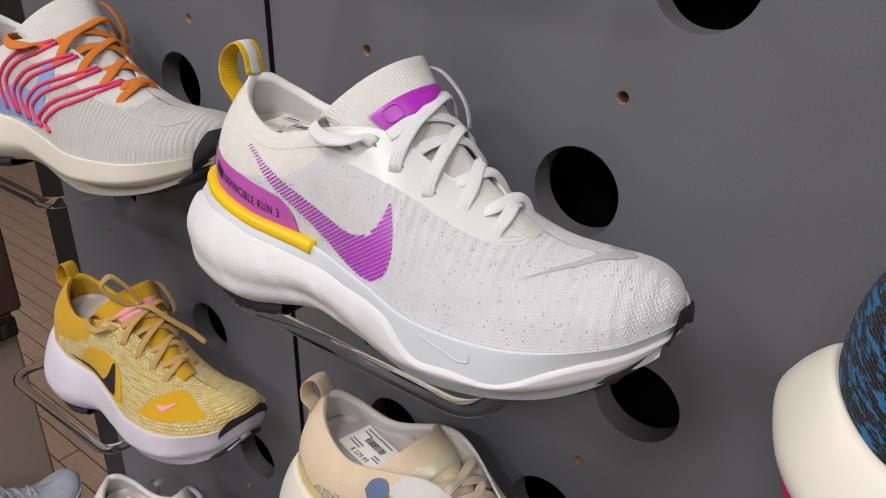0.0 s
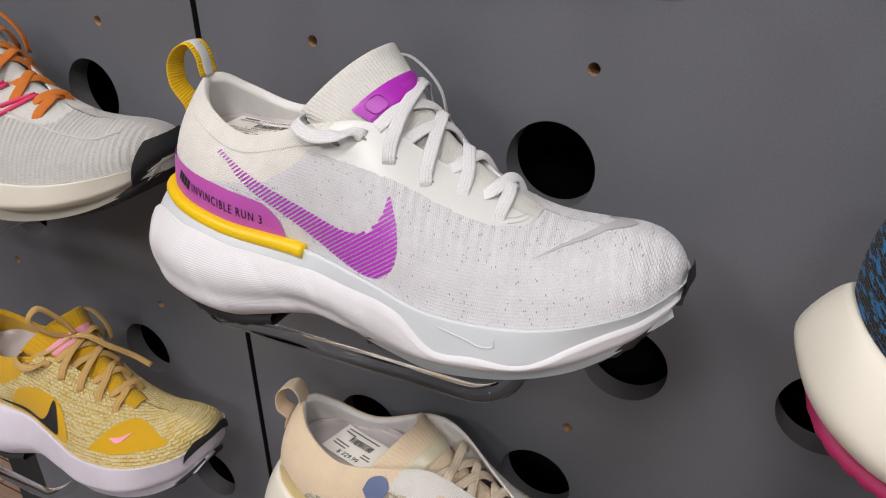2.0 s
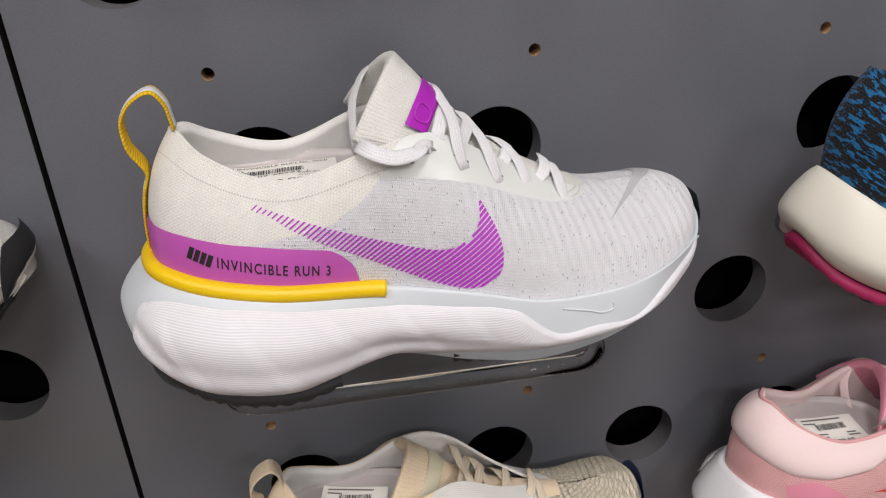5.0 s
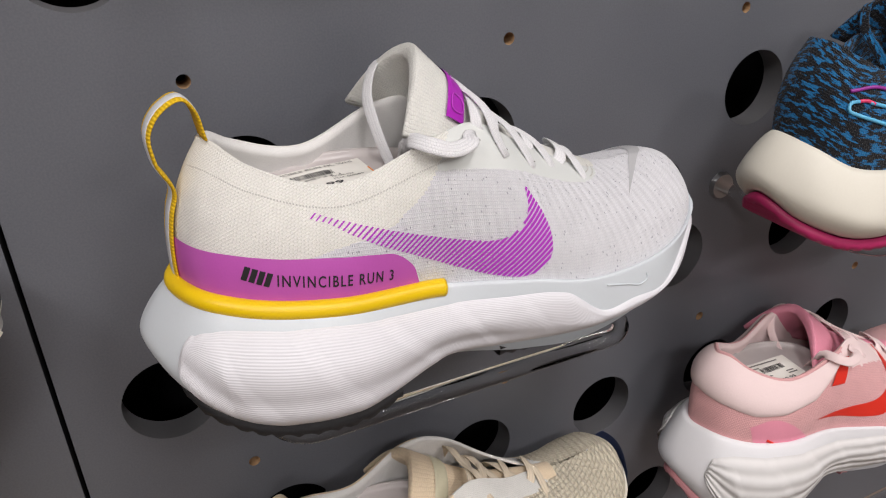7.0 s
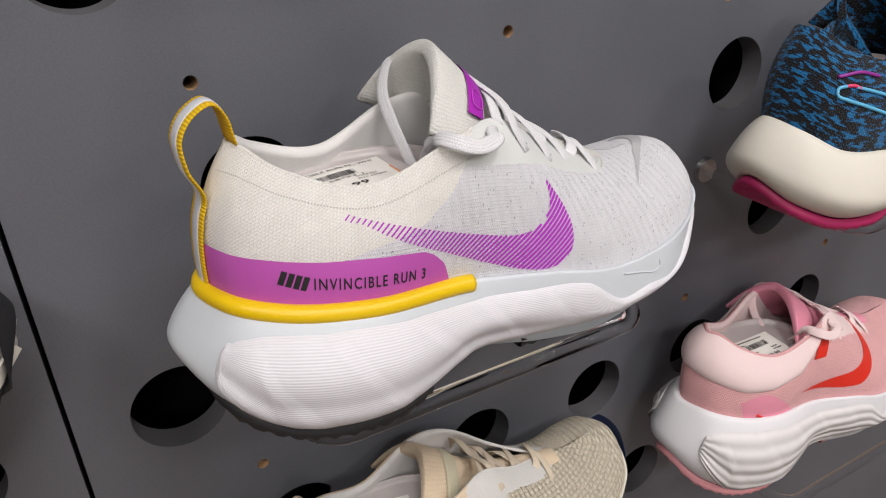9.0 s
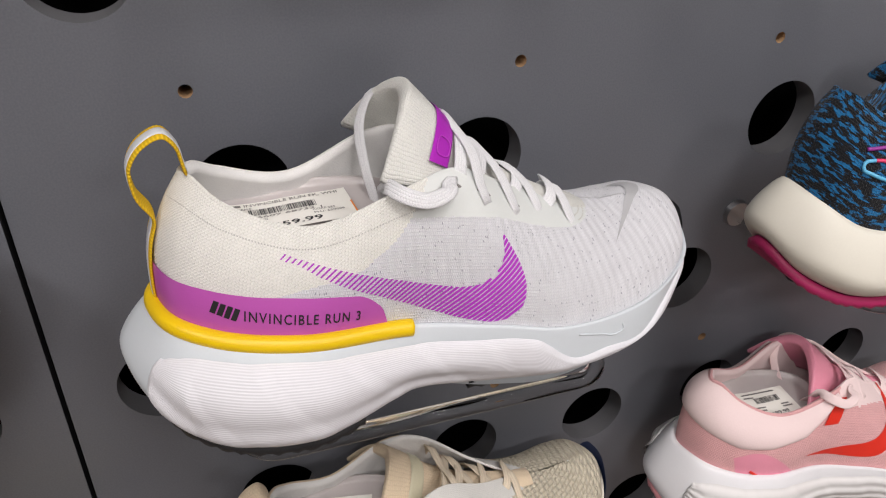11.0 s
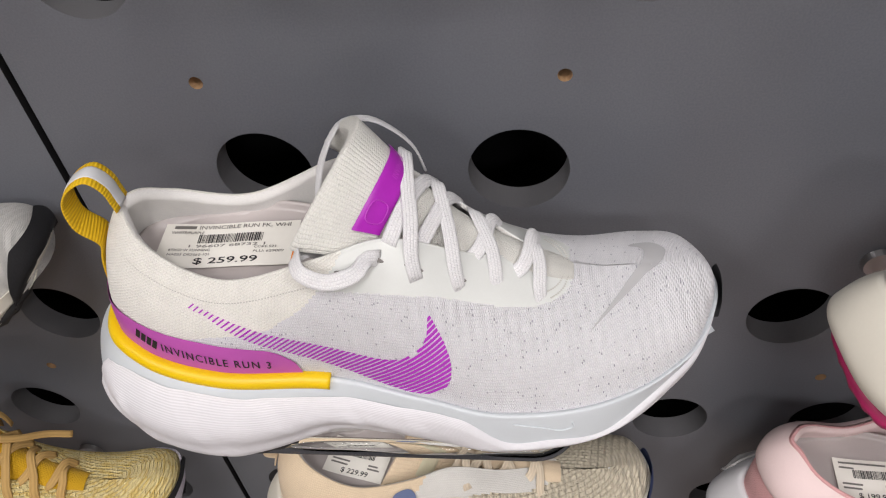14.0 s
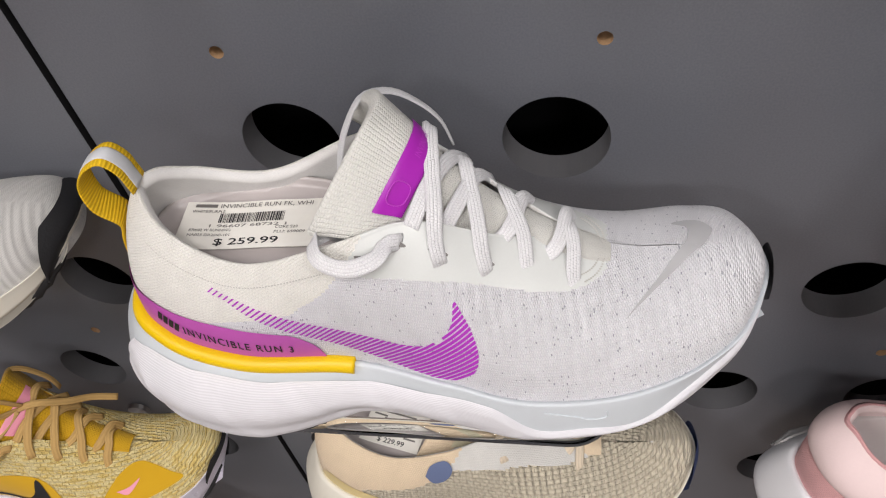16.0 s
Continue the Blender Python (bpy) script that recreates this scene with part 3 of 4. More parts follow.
def on_side(tree, x, z, lift):
    """The point of the shoe's outer side at x, z, lifted off it."""
    hit, nrm, _, _ = tree.ray_cast(Vector((x, -0.3, z)), Vector((0, 1, 0)))
    if hit is None:
        return None
    if nrm.y > 0:
        nrm = -nrm
    return hit + nrm * lift


def on_top(tree, x, y, lift):
    hit, nrm, _, _ = tree.ray_cast(Vector((x, y, 0.4)), Vector((0, 0, -1)))
    if hit is None:
        return None
    if nrm.z < 0:
        nrm = -nrm
    return hit + nrm * lift


def inside(poly, x, y):
    c, j = False, len(poly) - 1
    for i in range(len(poly)):
        (x1, y1), (x2, y2) = poly[i], poly[j]
        if (y1 > y) != (y2 > y) and x < (x2 - x1) * (y - y1) / (y2 - y1) + x1:
            c = not c
        j = i
    return c


def laid(points, tree, faces, name, mat, parent, lift=0.0006, put=on_side):
    """A thin print laid on the shoe: flat points (x, z) or (x, y) and faces."""
    vs = [put(tree, p[0], p[1], lift) for p in points]
    ok = [f for f in faces if all(vs[i] is not None for i in f)]
    me = bpy.data.meshes.new(name)
    me.from_pydata([tuple(v) if v is not None else (0, 0, 0) for v in vs], [], ok)
    bm = bmesh.new()
    bm.from_mesh(me)
    bmesh.ops.delete(bm, geom=[v for v in bm.verts if not v.link_faces], context="VERTS")
    bm.to_mesh(me)
    bm.free()
    return finish(name, me, mat, parent)


def laid_shape(poly, tree, name, mat, parent, lift=0.0006, cell=0.0012, put=on_side):
    """A print with a smooth outline: the outline's fill, cut into cells so that it follows the shoe."""
    bm = bmesh.new()
    vs = [bm.verts.new((x, z, 0)) for x, z in poly]
    es = [bm.edges.new((vs[i], vs[(i + 1) % len(vs)])) for i in range(len(vs))]
    bmesh.ops.triangle_fill(bm, use_beauty=True, edges=es)
    for axis in (0, 1):
        lo, hi = min(p[axis] for p in poly), max(p[axis] for p in poly)
        k = lo + cell
        while k < hi:
            co, no = [0, 0, 0], [0, 0, 0]
            co[axis], no[axis] = k, 1
            bmesh.ops.bisect_plane(bm, geom=bm.verts[:] + bm.edges[:] + bm.faces[:], plane_co=co, plane_no=no)
            k += cell
    bm.verts.index_update()
    pts, faces = [(v.co.x, v.co.y) for v in bm.verts], [[v.index for v in f.verts] for f in bm.faces]
    bm.free()
    return laid(pts, tree, faces, name, mat, parent, lift, put)


def smooth_outline(poly, n):
    p = np.array(list(poly) + [poly[0]])
    return [tuple(q) for q in through_points(p, n)[:-1]]


def text_mesh(words, size, spacing=1.0):
    c = bpy.data.curves.new("words", "FONT")
    c.body, c.size, c.space_character, c.resolution_u = words, size, spacing, 3
    c.offset = size * 0.012
    ob = new("words", c)
    bpy.context.view_layer.update()
    me = bpy.data.meshes.new_from_object(ob.evaluated_get(bpy.context.evaluated_depsgraph_get()))
    bpy.data.objects.remove(ob)
    return me


def shoe_root(name, m, label, category="running shoe"):
    root = new(name)
    root.matrix_world = m
    return tagged(root, label, category, "shoes on the display wall")

# ---- the display wall ----
SEAM, WALL_L, PROUD, WALL_R, WALL_LO, WALL_HI, THICK = -0.0990, -0.491, 0.003, 1.30, 0.10, 2.40, 0.018
HOLE_R, PEG_R = 0.0277, 0.0037
HOLES = [(-0.1595, 1.4158), (-0.04, 1.415), (0.223, 1.415), (0.467, 1.415), (-0.2205, 1.2918), (0.022, 1.29), (0.165, 1.29), (0.395, 1.291), (0.543, 1.29),
         (-0.1595, 1.1638), (-0.04, 1.165), (0.221, 1.165), (0.339, 1.166), (0.467, 1.164), (-0.2295, 1.0408), (0.02, 1.041), (0.165, 1.041), (0.28, 1.041),
         (0.395, 1.041), (0.543, 1.041), (-0.1745, 0.9048), (-0.04, 0.916), (0.221, 0.916), (0.342, 0.917), (0.467, 0.916), (-0.3565, 1.1638), (-0.3565, 0.9168)]
PEGS = [(x, z) for z in (1.6, 1.35, 1.10, 0.85, 0.6) for x in (-0.3965, -0.1965, 0.0, 0.1875, 0.375, 0.5625, 0.75)]


def wall_board(name, x0, x1):
    bm = bmesh.new()
    edges = []

    def loop(pts):
        vs = [bm.verts.new((x, 0, z)) for x, z in pts]
        edges.extend(bm.edges.new((vs[i], vs[(i + 1) % len(vs)])) for i in range(len(vs)))

    loop([(x0, WALL_LO), (x1, WALL_LO), (x1, WALL_HI), (x0, WALL_HI)])
    for pts, r, k in ((HOLES, HOLE_R, 72), (PEGS, PEG_R, 24)):
        for cx, cz in pts:
            if x0 + r < cx < x1 - r:
                loop([(cx + r * math.cos(2 * math.pi * i / k), cz - 0.001 + r * math.sin(2 * math.pi * i / k)) for i in range(k)])
    bmesh.ops.triangle_fill(bm, use_beauty=True, edges=edges)
    bmesh.ops.recalc_face_normals(bm, faces=bm.faces)
    if sum(f.normal.y for f in bm.faces) > 0:
        bmesh.ops.reverse_faces(bm, faces=bm.faces)
    ext = bmesh.ops.extrude_face_region(bm, geom=bm.faces[:])
    bmesh.ops.translate(bm, verts=[v for v in ext["geom"] if isinstance(v, bmesh.types.BMVert)], vec=(0, THICK, 0))
    bmesh.ops.recalc_face_normals(bm, faces=bm.faces)
    for f in bm.faces:
        if abs(f.normal.y) < 0.5:
            c = f.calc_center_median()
            f.material_index = 2 if c.x < x0 + 1e-4 or c.x > x1 - 1e-4 else 1
    for (cx, cz) in PEGS:
        for f in bm.faces:
            if abs(f.normal.y) < 0.5:
                c = f.calc_center_median()
                if (c.x - cx) ** 2 + (c.z - cz) ** 2 < 0.0001:
                    f.material_index = 3
    ob = part(name, bm, [LAMINATE, HOLE_EDGE, EDGE_BLACK, BOARD_CORE], smooth=False)
    return tagged(ob, "dark grey laminate wall board with round holes", "wall panel", "", "structure")


wall_board("wall_panel_1", WALL_L, SEAM).location.y = -PROUD
wall_board("wall_panel_2", SEAM + 0.0024, WALL_R)
# near-black sheet added to give the unlit space behind the holes
tagged(part("void_sheet", block(WALL_L + 0.002, WALL_R, 0.10, 0.13, WALL_LO, WALL_HI), VOID, smooth=False), "near-black sheet standing in for the dark void behind the wall panels", "wall", "", "structure")
tagged(part("wall_side", block(WALL_L - 0.141, WALL_L - 0.001, 0.03, 0.13, WALL_LO, WALL_HI), EDGE_BLACK, smooth=False), "black recessed edge of the display wall", "wall", "", "structure")

# ---- the room behind and round ----
tagged(part("ceiling", block(-6, 5, -5, 4, 3.15, 3.25), CEIL, smooth=False), "white ceiling", "ceiling", "", "structure")
tagged(part("wall_south", block(-6, 5, -5.1, -5, 0, 3.15), WHITE_WALL, smooth=False), "pale wall of the shop", "wall", "", "structure")
tagged(part("wall_north", block(-6, 5, 4, 4.1, 0, 3.15), WHITE_WALL, smooth=False), "pale wall of the shop", "wall", "", "structure")
tagged(part("wall_west", block(-6.1, -6, -5, 4, 0, 3.15), WHITE_WALL, smooth=False), "pale wall of the shop", "wall", "", "structure")
tagged(part("wall_east", block(5, 5.1, -5, 4, 0, 3.15), WHITE_WALL, smooth=False), "pale wall of the shop", "wall", "", "structure")
floor_ob = tagged(part("floor", block(-6, 5, -5, 4, -0.05, 0.0), surface("floor_boards", (0.20, 0.155, 0.13), 0.5, scale=12, vary=0.15), smooth=False), "brown wooden plank floor", "floor", "", "structure")
tagged(part("floor_joints", block(-4.25, -0.1, -0.14, 1.80, 0.0, 0.0012), surface("floor_joints", (0.10, 0.055, 0.03), 0.7), smooth=False), "dark joints between the floor planks", "floor", "", "structure")

# ---- shelves: bent clear rods ----


def rod_shelf(x, z, label="clear bent acrylic rod shelf on the grey wall"):
    root = tagged(new("rod_shelf"), label, "shelf", "rod shelves on the display wall")
    root.location = (x, -PROUD if x < SEAM else 0, z)
    w, d, r = 0.191, -0.1305, 0.018
    pts = [(0, 0.012, 0), (0, d + r, 0)]
    pts += [(r - r * math.cos(t), d + r - r * math.sin(t), 0) for t in np.linspace(0, math.pi / 2, 8)[1:]]
    pts += [(w - p[0], p[1], 0) for p in pts[::-1]]
    line = []
    for p, q in zip(pts[:-1], pts[1:]):
        n = max(1, int(math.dist(p, q) / 0.006))
        line += [tuple(p[i] + (q[i] - p[i]) * k / n for i in range(3)) for k in range(n)]
    line.append(pts[-1])
    finish("rod", tube(np.array(line), 0.0046, 20), ACRYLIC, root)
    for sx in (0, w):
        bm = bmesh.new()
        bmesh.ops.create_cone(bm, cap_ends=True, segments=32, radius1=0.0105, radius2=0.0095, depth=0.004, matrix=pose(sx, -0.0022, 0, 90, 0, 0))
        part("wall_collar", bm, METAL, root, smooth=False)
    return root


SHELF_Z = 1.2178
for sx, sz in ((0.0, SHELF_Z), (-0.411, SHELF_Z), (0.375, SHELF_Z), (-0.411, SHELF_Z - 0.25), (0.0, SHELF_Z - 0.25), (0.375, SHELF_Z - 0.25), (-0.411, SHELF_Z - 0.5), (0.0, SHELF_Z + 0.25), (0.375, SHELF_Z + 0.25)):
    rod_shelf(sx, sz)

# ---- shoes ----
WHITE_RUBBER = surface("white_foam", (0.78, 0.78, 0.80), 0.5, vary=0.03, relief=0.05, sss=0.0)
BLACK_RUBBER = surface("black_rubber", (0.016, 0.016, 0.018), 0.6, vary=0.2, relief=0.3)
main_mats = {
    "vamp": knit("white_knit", (0.84, 0.84, 0.86), (0.62, 0.62, 0.67), (0.0010, 0.0016), (0.34, 0.34, 0.39), 0.075, 0.0052, 0.8, gap_mix=0.6),
    "heel": knit("cream_knit", (0.89, 0.88, 0.82), (0.68, 0.66, 0.58), (0.0019, 0.0012), relief=0.7, gap_mix=0.45, turn=0.6),
    "stay": surface("clear_film_overlay", (0.68, 0.70, 0.68), 0.36, vary=0.04, scale=90, relief=0.05),
    "lining": knit("white_lining", (0.78, 0.77, 0.75), (0.65, 0.64, 0.62), (0.001, 0.0007), relief=0.25),
    "mid": surface("pale_grey_foam", (0.60, 0.64, 0.67), 0.42, vary=0.03, scale=90, relief=0.06),
    "side": ribbed("white_ribbed_foam", (0.73, 0.725, 0.755), 0.0008, "Y", 0.42, 0.32, 0.0003, 0.92),
    "out": BLACK_RUBBER,
    "lace": knit("white_lace", (0.88, 0.88, 0.89), (0.62, 0.62, 0.64), (0.0012, 0.0009), relief=0.6, gap_mix=0.5),
    "tongue": knit("tongue_knit", (0.89, 0.885, 0.83), (0.68, 0.67, 0.60), (0.0011, 0.0010), relief=0.8, gap_mix=0.4),
    "tag": surface("purple_rubber", (0.42, 0.02, 0.46), 0.35, vary=0.06),
    "loop": ribbed("yellow_webbing", (0.80, 0.50, 0.01), 0.0016, "X", 0.75, 0.6, 0.0004, 0.75),
    "loop_mid": surface("silver_tape", (0.62, 0.63, 0.65), 0.4, vary=0.04),
    "insert": INSERT,
}
PURPLE = surface("purple_print", (0.42, 0.022, 0.48), 0.45, vary=0.05)
MAUVE = surface("mauve_film", (0.50, 0.095, 0.43), 0.4, vary=0.06, scale=100)
YELLOW = surface("yellow_rubber", (0.80, 0.53, 0.0), 0.42, vary=0.05, scale=90, relief=0.06)
SILVER = surface("silver_film", (0.46, 0.46, 0.47), 0.3, vary=0.03)


from mathutils.bvhtree import BVHTree


def tree_of(me):
    bm = bmesh.new()
    bm.from_mesh(me)
    t = BVHTree.FromBMesh(bm)
    bm.free()
    return t


def make_shoe(name, form, mats, m, label, n=220, nb=44, fancy=True, loop=True, strip=False, laces=True):
    root = shoe_root(name, m, label)
    upper, me = build_upper(form, mats, root, n, nb)
    build_sole(form, mats, root, max(n, 160))
    build_tongue(form, mats, root)
    build_insole(form, mats, root)
    if laces:
        build_laces(form, mats, root, fancy=fancy, tree=tree_of(me))
    if loop:
        build_loop(form, mats, root, strip)
    return root, upper, me


AT = (0.0, -0.09, 1.221)
form = Last()
shoe, upper, me = make_shoe("running_shoe", form, main_mats, pose(*AT), "white knit running shoe with purple stripes and yellow heel piping", 420, 90, strip=True)
tree = tree_of(me)
EMBLEM = [(0.1269, 0.0906), (0.1259, 0.0805), (0.1218, 0.0743), (0.1140, 0.0706), (0.1042, 0.0706), (0.0902, 0.0742), (0.0764, 0.0790), (0.0626, 0.0845), (0.0489, 0.0899), (0.0320, 0.0962), (0.0250, 0.0984),
          (0.0249, 0.0978), (0.0320, 0.0938), (0.0424, 0.0868), (0.0642, 0.0742), (0.0890, 0.0606), (0.1087, 0.0523), (0.1201, 0.0499), (0.1302, 0.0519), (0.1351, 0.0576), (0.1365, 0.0655), (0.1346, 0.0747), (0.1307, 0.0836)]


def striped_emblem(tree, parent):
    """A curved, tapered emblem out of slanting printed stripes, thin at the tail and nearly touching at the head."""
    poly = smooth_outline(EMBLEM, 160)
    ang = radians(34)
    dx, dz = math.cos(ang), math.sin(ang)
    step = -0.075
    while step < 0.075:
        step += 0.00195
        sides = []
        for off in (-0.5, 0.0, 0.5):
            runs, run = [], []
            for s in np.linspace(-0.07, 0.07, 560):
                x, z = 0.085 + dz * step + dx * s, 0.072 - dx * step + dz * s
                w = 0.0005 + 0.00085 * min(1, max(0, (x - 0.025) / 0.085))
                x, z = x - dz * w * off, z + dx * w * off
                if inside(poly, x, z):
                    run.append((x, z))
                elif run:
                    runs.append(run)
                    run = []
            sides.append([r for r in runs if len(r) > 3])
        edges = [sides[0], sides[2]]
        if len(sides[0]) != len(sides[2]):
            h = 0.0006
            edges = [[[(x + dz * h * sg, z - dx * h * sg) for x, z in r] for r in sides[1]] for sg in (1, -1)]
        for r, q in zip(*edges):
            n = max(3, len(r) // 4)
            pts, faces = [], []
            for k in np.linspace(0, 1, n):
                for e in (r, q):
                    i = k * (len(e) - 1)
                    lo = min(int(i), len(e) - 2)
                    pts.append((e[lo][0] + (e[lo + 1][0] - e[lo][0]) * (i - lo), e[lo][1] + (e[lo + 1][1] - e[lo][1]) * (i - lo)))
            for j in range(n - 1):
                faces.append((2 * j, 2 * j + 1, 2 * j + 3, 2 * j + 2))
            laid(pts, tree, faces, "emblem_stripe", PURPLE, parent, 0.0004)


striped_emblem(tree, upper)

# mauve heel band, yellow piping
a = np.linspace(-0.369, 0.369, 200)
BAND = spline([0, 0.06, 0.11, 0.157, 0.2, 0.232, 0.27, 0.31, 0.334, 0.35, 0.362, 0.369], [0.0890, 0.0888, 0.0876, 0.0858, 0.0836, 0.0822, 0.0803, 0.0780, 0.0757, 0.0712, 0.0650, 0.0560])
rows = []
fine = np.linspace(0, 1, 200)
for ai in a:
    col = form.upper(np.array([ai]), fine)[0]
    top = BAND(abs(ai))
    zs = np.linspace(col[0, 2], max(top, col[0, 2] + 0.0004), 14)
    p = np.stack([np.interp(zs, col[:, 2], col[:, i]) for i in range(3)], 1)
    _, nn = form.outline(np.array([ai]))
    rows.append(p + nn * 0.0009)
finish("heel_band", sheet(np.array(rows)), MAUVE, shoe, "mauve film band round the heel")
a = np.linspace(-0.402, 0.402, 160)
b, nn = form.outline(a)
pipe = b + nn * 0.0024 + np.array([0, 0, 0.0004])
finish("heel_piping", tube(pipe, 0.0041, 16), YELLOW, shoe, "yellow rubber piping round the heel")

# words on the heel band, and a plain slanted mark for the maker's name
wm = text_mesh("INVINCIBLE RUN 3", 0.0066, 1.25)
co = np.array([v.co[:] for v in wm.vertices])
co[:, 0] *= 0.049 / (co[:, 0].max() - co[:, 0].min())
base_line = spline([0.0, 0.02, 0.035, 0.05], [0.0735, 0.0695, 0.0670, 0.0645])
band_tree = tree_of(bpy.data.objects["heel_band"].data)
pts = [(0.0075 + x * 0.985 + y * 0.12, base_line(x) + y * 1.05) for x, y, _ in co]
laid(pts, band_tree, [list(p.vertices) for p in wm.polygons], "printed_lettering", INK, bpy.data.objects["heel_band"], 0.0003)
for k in range(4):
    x = -0.0052 + 0.0026 * k
    z = 0.0775 - 0.0011 * k
    laid_shape([(x, z), (x + 0.0020, z - 0.0008), (x + 0.0044, z + 0.0046), (x + 0.0024, z + 0.0054)], band_tree, "maker_mark", INK, bpy.data.objects["heel_band"], 0.0003, 0.001)
TOE_MARK = [(0.1968, -0.0189), (0.2145, 0.0051), (0.2238, 0.0211), (0.2237, 0.0251), (0.2173, 0.0284), (0.2294, 0.0305), (0.2341, 0.0261), (0.2317, 0.0180), (0.2227, 0.0083)]
laid_shape(smooth_outline(TOE_MARK, 60), tree, "toe_emblem", SILVER, upper, 0.0004, 0.0015, on_top)
build_bumper(form, BLACK_RUBBER, shoe, 0.976, 0.009, 0.006)
# raised words and oval on the tongue's label
EMBOSS = surface("raised_purple_rubber", (0.55, 0.06, 0.58), 0.3, vary=0.05)


def on_label(x, y, lift=0.0036):
    """A point of the label: x along it from 0 to 1, y across it from 0 to 1."""
    s, w = 0.222 - 0.084 * y, -0.78 + 1.04 * x
    q = tongue_point(form, np.array([s, s + 0.01, s]), np.array([w, w, w + 0.02]))
    m = np.cross(q[1] - q[0], q[2] - q[0])
    m /= np.linalg.norm(m)
    return q[0] + m * (lift if m[2] > 0 else -lift)


label_ob = bpy.data.objects["tongue_label"]
lm = text_mesh("INVINCIBLE", 1.0, 1.1)
lc = np.array([v.co[:] for v in lm.vertices])
lc -= lc.min(0)
lc /= lc.max(0) + 1e-9
for v, (x, y, _) in zip(lm.vertices, lc):
    v.co = on_label(0.52 + 0.40 * x, 0.40 + 0.26 * y)
finish("raised_lettering", lm, EMBOSS, label_ob, smooth=False)
oval = np.array([on_label(0.16 + 0.10 * np.sign(math.cos(t)) * abs(math.cos(t)) ** 0.7, 0.52 + 0.36 * np.sign(math.sin(t)) * abs(math.sin(t)) ** 0.7) for t in np.linspace(0, 6.2832, 49)])
finish("raised_oval", tube(oval, 0.00028, 6), EMBOSS, label_ob)
SLIT = surface("eyelet_shadow", (0.20, 0.19, 0.18), 0.8)
for q0 in [*OUT_EYES, (0.0945, -0.026, 0.1105), (0.1075, -0.0225, 0.116)]:
    c0, n0 = tree.find_nearest(Vector(q0))[:2]
    if n0.y > 0:
        n0 = -n0
    sx = Vector((0.93, -0.05, -0.36)).normalized()
    sz = n0.cross(sx).normalized()
    vs = [c0 + sx * 0.0046 * math.cos(q) + sz * 0.0011 * math.sin(q) for q in np.linspace(0, 6.2832, 21)[:-1]]
    vs = [tree.find_nearest(v)[0] + n0 * 0.0004 for v in vs]
    me3 = bpy.data.meshes.new("eyelet")
    me3.from_pydata([tuple(v) for v in vs], [], [list(range(20))])
    finish("eyelet", me3, SLIT, upper)

STITCH = surface("stitch_thread", (0.60, 0.59, 0.55), 0.8)
vs, fs = [], []
for ai in np.linspace(-0.47, -0.02, 110):
    p0, p1 = form.upper(np.array([ai, ai + 0.0022]), np.array([0.83]))[:, 0]
    _, nn = form.outline(np.array([ai]))
    w = np.array([0, 0, 0.00035])
    k = len(vs)
    vs += [tuple(q + nn[0] * 0.0005) for q in (p0 - w, p1 - w, p1 + w, p0 + w)]
    fs.append((k, k + 1, k + 2, k + 3))
me3 = bpy.data.meshes.new("collar_stitching")
me3.from_pydata(vs, [], fs)
finish("collar_stitching", me3, STITCH, upper)
# a double row of stitches round the foot of the throat
vs, fs = [], []
for row in (0.0, 0.0022):
    for q in np.linspace(-1.2, 1.2, 34):
        x, y = 0.1855 + row - 0.010 * abs(math.sin(q)) ** 3, 0.010 + (0.017 + row) * math.sin(q)
        c0 = on_top(tree, x, y, 0.0004)
        if c0 is None:
            continue
        k = len(vs)
        vs += [tuple(c0 + Vector(d)) for d in ((-0.0004, -0.0004, 0), (0.0004, -0.0004, 0), (0.0004, 0.0004, 0), (-0.0004, 0.0004, 0))]
        fs.append((k, k + 1, k + 2, k + 3))
me3 = bpy.data.meshes.new("throat_stitching")
me3.from_pydata(vs, [], fs)
finish("throat_stitching", me3, STITCH, upper)

# ---- price labels ----


